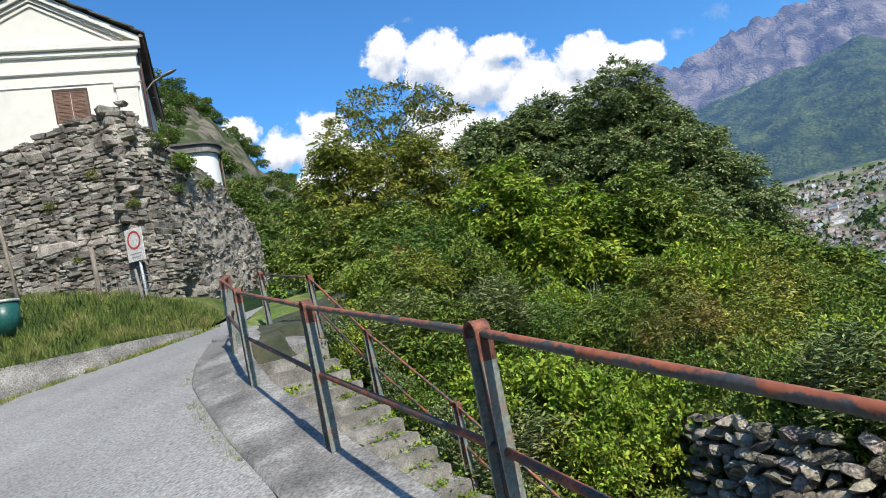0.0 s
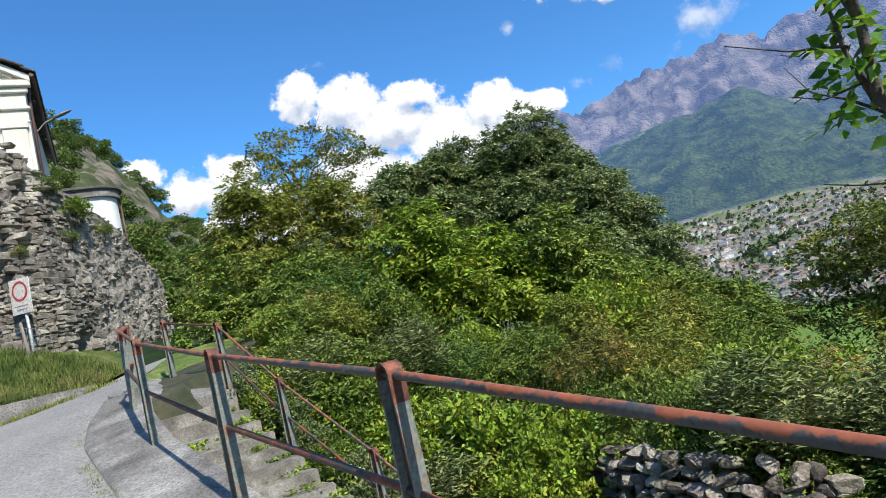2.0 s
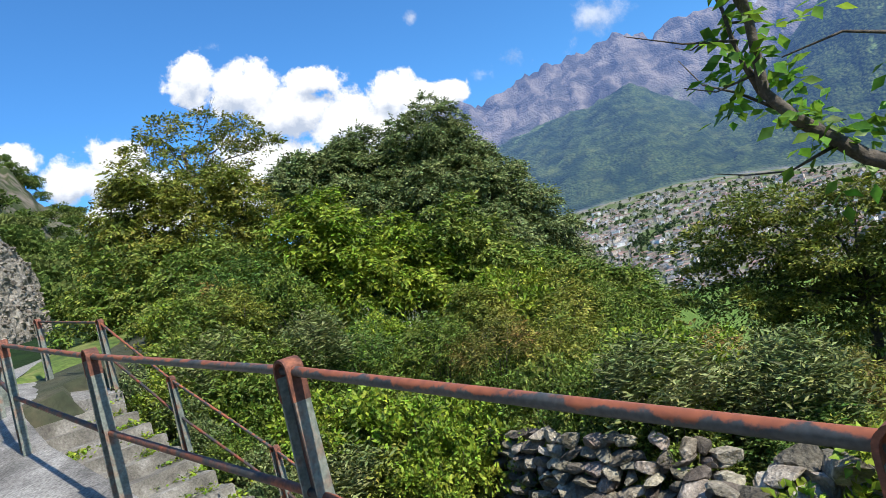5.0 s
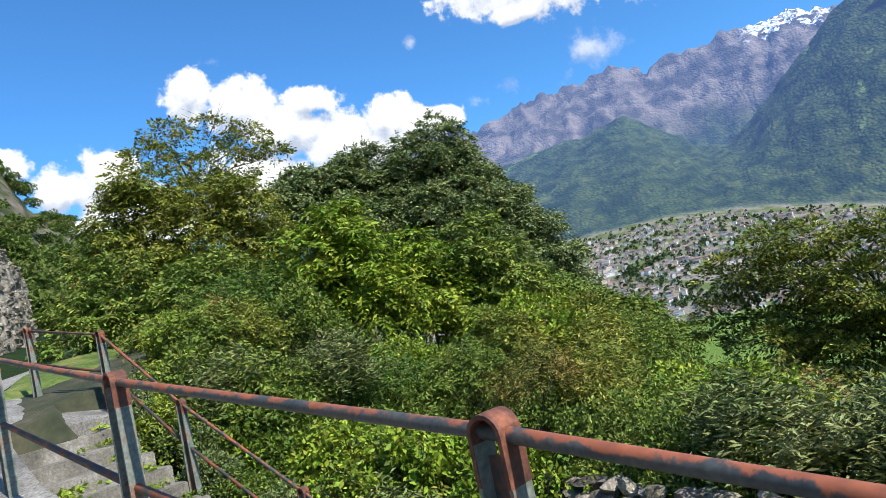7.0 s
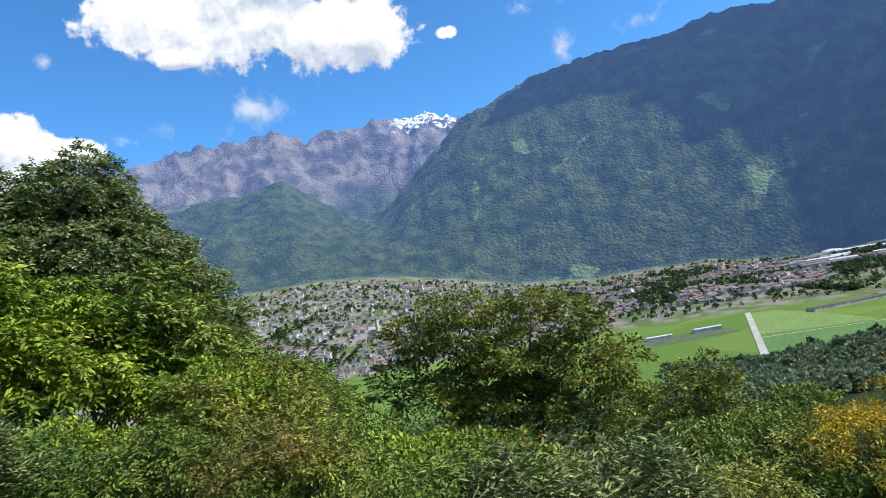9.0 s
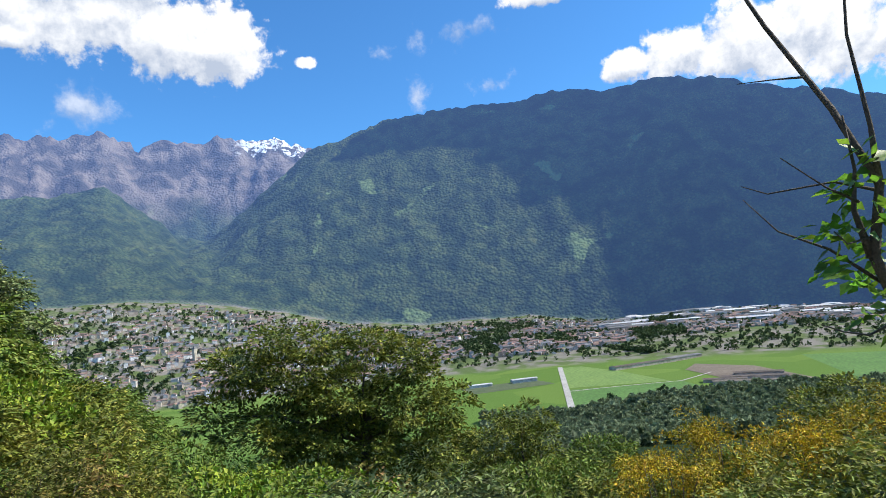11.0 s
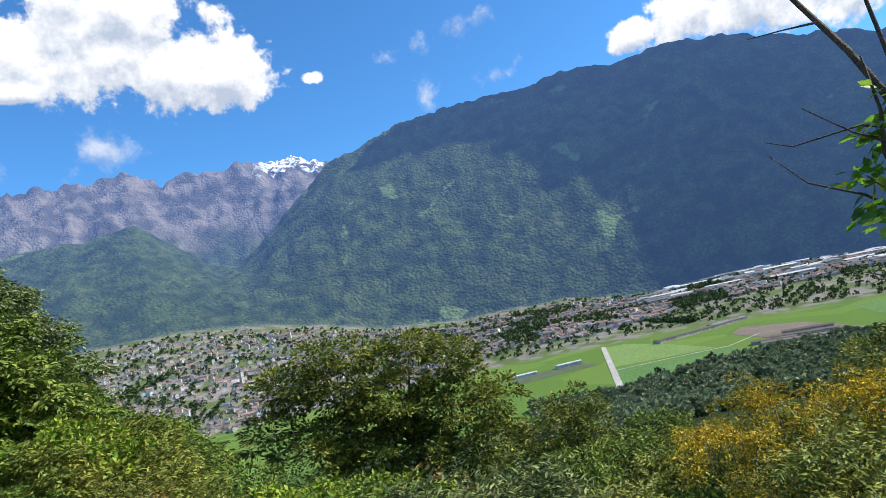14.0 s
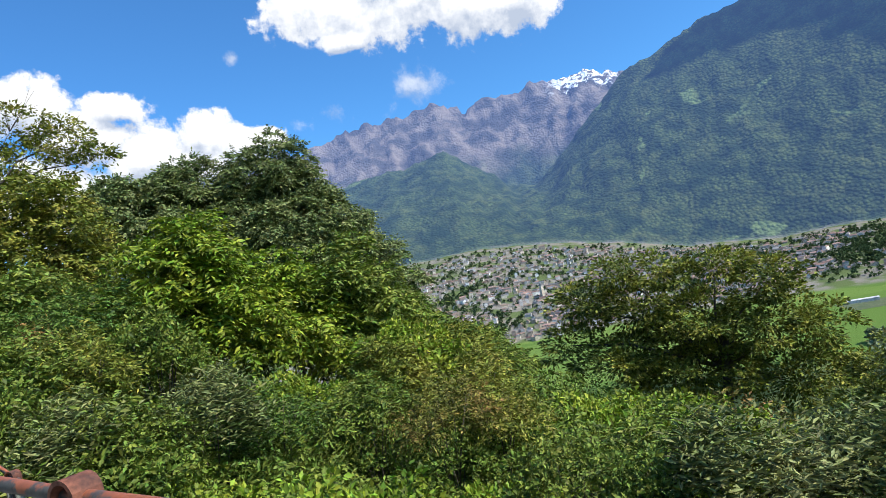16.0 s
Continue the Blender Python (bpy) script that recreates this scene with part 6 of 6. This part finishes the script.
def build_town():
    rng = random.Random(77)
    lists = {m: ([], []) for m in ("w_cream", "w_white", "r_brown", "r_grey", "w_shed", "r_shed")}
    houses = []
    far_n = 0
    trees = []
    tries = 0
    while far_n < 3700 and tries < 40000:
        tries += 1
        az = rng.uniform(26, 99)
        near_r = interp(az, [26, 37, 42, 55, 60, 64, 72, 80, 99], [1650, 1330, 1340, 1400, 1400, 1560, 1500, 1700, 1900])
        far_r = interp(az, [26, 30, 45, 60, 75, 99], [1900, 2250, 2330, 2250, 2250, 2350])
        r = near_r + (far_r - near_r) * rng.random() ** 1.15
        x, y = r * math.sin(radians(az)), r * math.cos(radians(az))
        if az < 62 and noise.noise(Vector((x, y, 0)) / 110) < -0.26: trees.append((x, y, r, az)); continue
        if az >= 62 and noise.noise(Vector((x, y, 0)) / 160) < -0.12: trees.append((x, y, r, az)); continue
        z = far_z(az, r)
        rz = math.radians(-az + rng.choice((0, 90)) + rng.gauss(0, 9)) + 0.4 * noise.noise(Vector((x, y, 3)) / 200)
        w, d, h = rng.uniform(9, 17), rng.uniform(8, 11), rng.choice((3.5, 5, 5.5, 6.5, 8))
        if rng.random() < 0.06: w *= 1.8; h += 4
        if far_n < 140 and r < near_r + (far_r - near_r) * 0.25:
            t = thing("house", (x, y, z), rng.choice(("cream plastered house with a brown tiled roof in the town", "white plastered house with a grey slate roof in the town", "pale plastered apartment house with a low roof in the town")), "house", "houses of the town")
            a, b = ([], []), ([], [])
            gable_house(a, b, 0, 0, 0, w, d, h, rz)
            put("wall", mesh_from("wall", *a), M[rng.choice(("w_cream", "w_white"))], t); put("roof", mesh_from("roof", *b), M[rng.choice(("r_brown", "r_grey"))], t)
        else:
            gable_house(lists[rng.choice(("w_cream", "w_cream", "w_white"))], lists[rng.choice(("r_brown", "r_brown", "r_grey"))], x, y, z, w, d, h, rz)
        far_n += 1
    for nm, label in (("w_cream", "cream and ochre walls of the distant town"), ("w_white", "white and grey walls of the distant town"), ("r_brown", "brown tiled roofs of the distant town"), ("r_grey", "grey slate roofs of the distant town")):
        tagged(put("town_buildings", mesh_from("town_buildings", *lists[nm]), M[nm]), label, "town", kind="stuff")
    # long industrial halls
    def hall(x, y, w, d, h, face, wm, rm, label, lift=0.0, pitch=0.12):
        t = thing("industrial_hall", (x, y, VALLEY + lift), label, "industrial building", "halls of the valley")
        a, b = ([], []), ([], [])
        gable_house(a, b, 0, 0, 0, w, d, h, face, pitch, 0.8)
        put("wall", mesh_from("wall", *a), M[wm], t); put("roof", mesh_from("roof", *b), M[rm], t)
    ang = lambda p, q: math.atan2(q[1] - p[1], q[0] - p[0])
    a0 = ang((1031, 481), (1108, 375))
    hall(1042, 462, 42, 13, 5, a0, "w_white", "r_shed", "long low shed with a white metal roof")
    hall(1092, 397, 46, 15, 6, a0, "w_white", "r_shed", "long low shed with a white metal roof")
    a1 = ang((1310, 640), (1330, 625))
    for dx, dy, w in ((1010, 20, 110), (1055, 20, 90), (1095, 15, 70), (1030, 60, 60)):
        hall(dx, dy, w, 16, 5, ang((1001, 64), (1006, -23)), "w_cream", "r_dark", "long farm shed with a dark brown roof")
    hall(1240, 235, 80, 22, 6, ang((1225, 259), (1287, 204)), "w_cream", "r_dark", "farm shed with a dark brown roof")
    hall(1290, 190, 70, 22, 6, ang((1225, 259), (1287, 204)), "w_cream", "r_dark", "farm shed with a grey roof")
    hall(1340, 150, 80, 24, 7, ang((1287, 204), (1353, 147)), "w_cream", "r_grey", "farm shed with a grey roof")
    hall(1080, 1130, 60, 26, 9, 0.9, "w_white", "r_shed", "white warehouse with a shallow pale roof")
    hall(1035, 1150, 55, 26, 9, 0.9, "w_white", "r_grey", "white warehouse with a dark roof")
    hall(1440, 765, 120, 30, 9, ang((1408, 798), (1479, 718)), "w_white", "r_grey", "long warehouse with ribbed grey roofs")
    hall(1475, 800, 120, 30, 9, ang((1408, 798), (1479, 718)), "w_white", "r_shed", "long warehouse with ribbed grey roofs")
    for k in range(46):
        az = rng.uniform(77, 101)
        r = rng.uniform(interp(az, [77, 82, 101], [1900, 1980, 1950]), 2330)
        x, y = r * math.sin(radians(az)), r * math.cos(radians(az))
        hall(x, y, rng.uniform(60, 150), rng.uniform(25, 50), rng.uniform(8, 12), radians(-az + 8 + rng.choice((0, 0, 90))), rng.choice(("w_white", "w_white", "w_cream")), rng.choice(("r_shed", "r_shed", "r_grey")), "large pale industrial hall with a low metal roof", far_z(az, r) - VALLEY)
    # church tower in the town
    p = bearing(41.9) * 1640; z = far_z(41.9, 1640)
    t = thing("bell_tower", (p.x, p.y, z), "tall grey stone bell tower in the town", "tower")
    part("shaft", box(bmesh.new(), (-4, -4, 0), (4, 4, 34)), M["w_cream"], t)
    bm = bmesh.new(); bmesh.ops.create_cone(bm, cap_ends=True, segments=4, radius1=5.5, radius2=0.2, depth=9, matrix=Matrix.Translation((0, 0, 38.5)) @ Matrix.Rotation(0.785, 4, "Z")); part("roof", bm, M["r_grey"], t)
    return trees


TOWN_TREES = build_town()


def blob_cloud(name, spots, seed, mat, label, tri=12):
    """Distant trees: each a ragged ball of leaf-like facets."""
    rng = np.random.default_rng(seed)
    P, D, S = [], [], []
    for x, y, z, r, h in spots:
        n = tri
        o = rng.normal(size=(n, 3)); o /= np.linalg.norm(o, axis=1)[:, None]; o[:, 2] = np.abs(o[:, 2]) * 1.0
        P.append(np.array([x, y, z + h * 0.35]) + o * [r * 0.55, r * 0.55, h * 0.6]); D.append(o * 0.5 + rng.normal(scale=0.8, size=(n, 3))); S.append(np.full(n, r * (1.0 if n < 40 else 0.55)) * rng.uniform(0.6, 1.2, n))
    me = leaf_mesh(name, np.concatenate(P), np.concatenate(D), np.concatenate(S), 0.9, rng, 0.3)
    return tagged(put(name, me, mat), label, "trees", kind="stuff")


def far_trees():
    rng = random.Random(8)
    spots = []
    for x, y, r, az in TOWN_TREES[:1400]:
        spots.append((x, y, far_z(az, r), rng.uniform(4, 7), rng.uniform(7, 12)))
    for k in range(3200):
        az = rng.uniform(27, 99); r = rng.uniform(1420, 2350)
        x, y = r * math.sin(radians(az)), r * math.cos(radians(az))
        spots.append((x, y, far_z(az, r), rng.uniform(3, 6), rng.uniform(5, 10)))
    blob_cloud("town_trees", spots, 1, M["fardark"], "dark green trees between the houses of the town", 22)
    spots = []
    for k in range(1700):
        az = rng.uniform(66, 104)
        edge = interp(az, [66, 74, 80, 91, 104], [815, 800, 880, 960, 1000])
        r = edge - rng.uniform(0, 1) ** 1.3 * 330
        x, y = r * math.sin(radians(az)), r * math.cos(radians(az))
        spots.append((x, y, VALLEY + (0 if r > 700 else far_z(az, r) - VALLEY), rng.uniform(5, 9), rng.uniform(9, 16)))
    blob_cloud("river_wood", spots, 2, M["fargrey"], "grey-green riverside trees at the edge of the fields", 90)
    spots = []
    for x0, y0, x1, y1, n in ((1595, 361, 1440, 225, 60), (1700, 176, 1633, 113, 26), (1500, 590, 1440, 640, 16), (1000, 1000, 960, 960, 8), (858, 200, 870, 180, 2), (900, 135, 905, 125, 2)):
        for k in range(n):
            u = rng.random()
            x, y = x0 + (x1 - x0) * u + rng.uniform(-9, 9), y0 + (y1 - y0) * u + rng.uniform(-9, 9)
            spots.append((x, y, VALLEY, rng.uniform(6, 9), rng.uniform(12, 20)))
    blob_cloud("dark_trees", spots, 3, M["fardark"], "dark conifers in rows by the farm and the railway", 60)
    # the wooded slope between the shrubs and the valley, and the hill behind the church
    canopy = [bushy("canopy", 90 + i, 2.6, 3.6, 34, 1700, 0.42, "leaf", 0.7, 0.3, 0.35)[0] for i in range(3)]
    for me, k in zip(canopy, ("farmid", "farmid2", "farmid")): me.materials.append(M[k])
    placed = 0
    while placed < 72:
        az = rng.uniform(22, 110); r = 27 + 330 * rng.random() ** 1.5
        x, y = r * math.sin(radians(az)), r * math.cos(radians(az))
        s = rng.uniform(0.8, 1.3) * (1 + r / 170)
        t = new("tree", canopy[placed % 3]); t.location = (x, y, far_z(az, r) - 1.0 - 0.4 * s); t.scale = (s, s, s); t.rotation_euler = (0, 0, rng.uniform(0, 6.28))
        tagged(t, "green broadleaf tree in the woods below", "tree", "woods of the lower slope")
        placed += 1
    for k in range(60):
        az = rng.uniform(-17.5, -3); r = rng.uniform(26, 62)
        x, y = r * math.sin(radians(az)), r * math.cos(radians(az))
        s = rng.uniform(0.35, 0.6) * (0.7 + r / 80)
        t = new("tree", canopy[k % 3]); t.location = (x, y, far_z(az, r) - 0.7 * s); t.scale = (s, s, s * 0.9); t.rotation_euler = (0, 0, rng.uniform(0, 6.28))
        tagged(t, "low bushy green tree at the foot of the hill", "tree", "woods of the hill")
    placed = 0
    while placed < 168:
        az = rng.uniform(-27, 5); r = 30 + 190 * rng.random() ** 0.8
        x, y = r * math.sin(radians(az)), r * math.cos(radians(az))
        cliff = az < -12.0
        if cliff and (r < 48 or (r > 95 and noise.noise(Vector((x, y, 0)) / 22) > 0.12)): continue
        s = rng.uniform(0.6, 1.0) * (0.9 + r / 110) * (0.55 if cliff else 1.0)
        t = new("tree", canopy[placed % 3]); t.location = (x, y, far_z(az, r) - 0.6 * s - 0.4); t.scale = (s, s, s * 0.9); t.rotation_euler = (0, 0, rng.uniform(0, 6.28))
        tagged(t, "bushy green tree on the rocky hill", "tree", "woods of the hill")
        placed += 1


far_trees()

build_wall_stones(WALL)


# ---------- a cloud added out of view, to shade the valley's far side ---


def shade_cloud():
    outline = [(3560, 330), (3740, 60), (3790, -700), (3820, -1350), (3640, -2100), (3560, -2900), (4400, -3300), (4900, -2500), (5000, -1200), (4900, -200), (4300, 500)]
    c = Vector((4250, -1200, 0))
    bm = bmesh.new(); rings = []
    for lift, k in ((0, 0.86), (60, 1.0), (190, 0.97), (330, 0.75), (420, 0.4)):
        ring = []
        for i in range(132):
            u = i / 12; j = int(u) % len(outline); f = u - int(u)
            p = Vector((*outline[j], 0)).lerp(Vector((*outline[(j + 1) % len(outline)], 0)), f)
            n = noise.noise(Vector((p.x, p.y, 0)) / 210) * 170 + noise.noise(Vector((p.x, p.y, 0)) / 70) * 60
            q = c + (p - c) * k; q += (p - c).normalized() * n
            ring.append(bm.verts.new((q.x, q.y, 2600 + lift + n * 0.3)))
        rings.append(ring)
    for r0, r1 in zip(rings, rings[1:]):
        for i in range(132): bm.faces.new((r0[i], r0[(i + 1) % 132], r1[(i + 1) % 132], r1[i]))
    bm.faces.new(rings[0][::-1]); bm.faces.new(rings[-1])
    tagged(part("cloud", bm, M["white"]), "broad white cloud out of view, added to shade the mountain", "cloud")


shade_cloud()

# ---------- grass and weeds ----------


def blades(name, spots, seed, mat, label, height=0.22, per=14, spread=0.10, parent=None):
    rng = np.random.default_rng(seed)
    c = np.repeat(np.array(spots), per, axis=0)
    n = len(c)
    p = c + rng.normal(scale=spread, size=(n, 3)) * [1, 1, 0]
    d = rng.normal(scale=0.35, size=(n, 3)) * [1, 1, 0.2] + [0, 0, 1]
    me = leaf_mesh(name, p, d, height * rng.uniform(0.5, 1.3, n), 0.10, rng, 0.1)
    return tagged(put(name, me, mat), label, "grass", kind="stuff")


def green_edges():
    rng = random.Random(14)
    sp = []
    for k in range(3600):
        y = rng.uniform(6.5, 14.5); u = rng.random() ** 1.4
        xr = interp(y, LEFT_Y, LEFT_X) - 0.12
        x = xr - 5.5 * u
        if y > 13.4 and x > -9: continue
        sp.append((x, y, bank_z(x, y) - 0.02))
    blades("verge_grass", sp, 1, M["grass"], "tufts of green and dry grass on the verge", 0.2, 10, 0.07)
    sp = [(interp(y, LEFT_Y, LEFT_X) + rng.uniform(0, 0.28), y, road_z(interp(y, LEFT_Y, LEFT_X), y)) for y in (rng.uniform(6, 12.2) for _ in range(260))]
    blades("kerb_weeds", sp, 2, M["ochre"], "low weeds along the foot of the kerb", 0.10, 10, 0.05)
    sp = []
    for k in range(120):
        y = rng.choice((rng.uniform(4.4, 6.6), rng.uniform(4.0, 8.6)))
        x = interp(y, SO_Y, SO_X) + rng.uniform(-0.10, 0.02)
        if noise.noise(Vector((0, y * 1.4, 3))) > -0.05: sp.append((x, y, road_z(x, y) - 0.01))
    blades("joint_weeds", sp, 3, M["ochre"], "small weeds in the joint of the slab", 0.035, 10, 0.03)
    sp = []
    for k in range(1, 15):
        for _ in range(7):
            p = STAIR_O + STAIR_H * (0.275 * k - 0.275 + rng.uniform(0.0, 0.2)) + STAIR_S * (rng.uniform(-0.05, 0.28) if rng.random() < 0.8 else rng.uniform(0.2, 0.5))
            sp.append((p.x, p.y, STAIR_O.z - 0.16 * k))
    for _ in range(16): sp.append((-2.05 + rng.uniform(-.1, .12), 6.9 + rng.uniform(-.25, .25), road_z(-2.0, 6.9) - 0.35))
    tagged(put("step_weeds", crumbs(sp), M["bright"]), "low green weeds creeping over the step ends", "weeds", kind="stuff")


def crumbs(sp):
    rng = np.random.default_rng(6)
    c = np.repeat(np.array(sp), 16, axis=0)
    p = c + rng.normal(scale=0.07, size=c.shape) * [1, 1, 0.25] + [0, 0, 0.03]
    return leaf_mesh("step_weeds", p, rng.normal(size=c.shape) * [1, 1, 0.4] + [0, 0, 0.3], 0.05 * rng.uniform(0.5, 1.3, len(c)), 0.6, rng, 0.2)


green_edges()
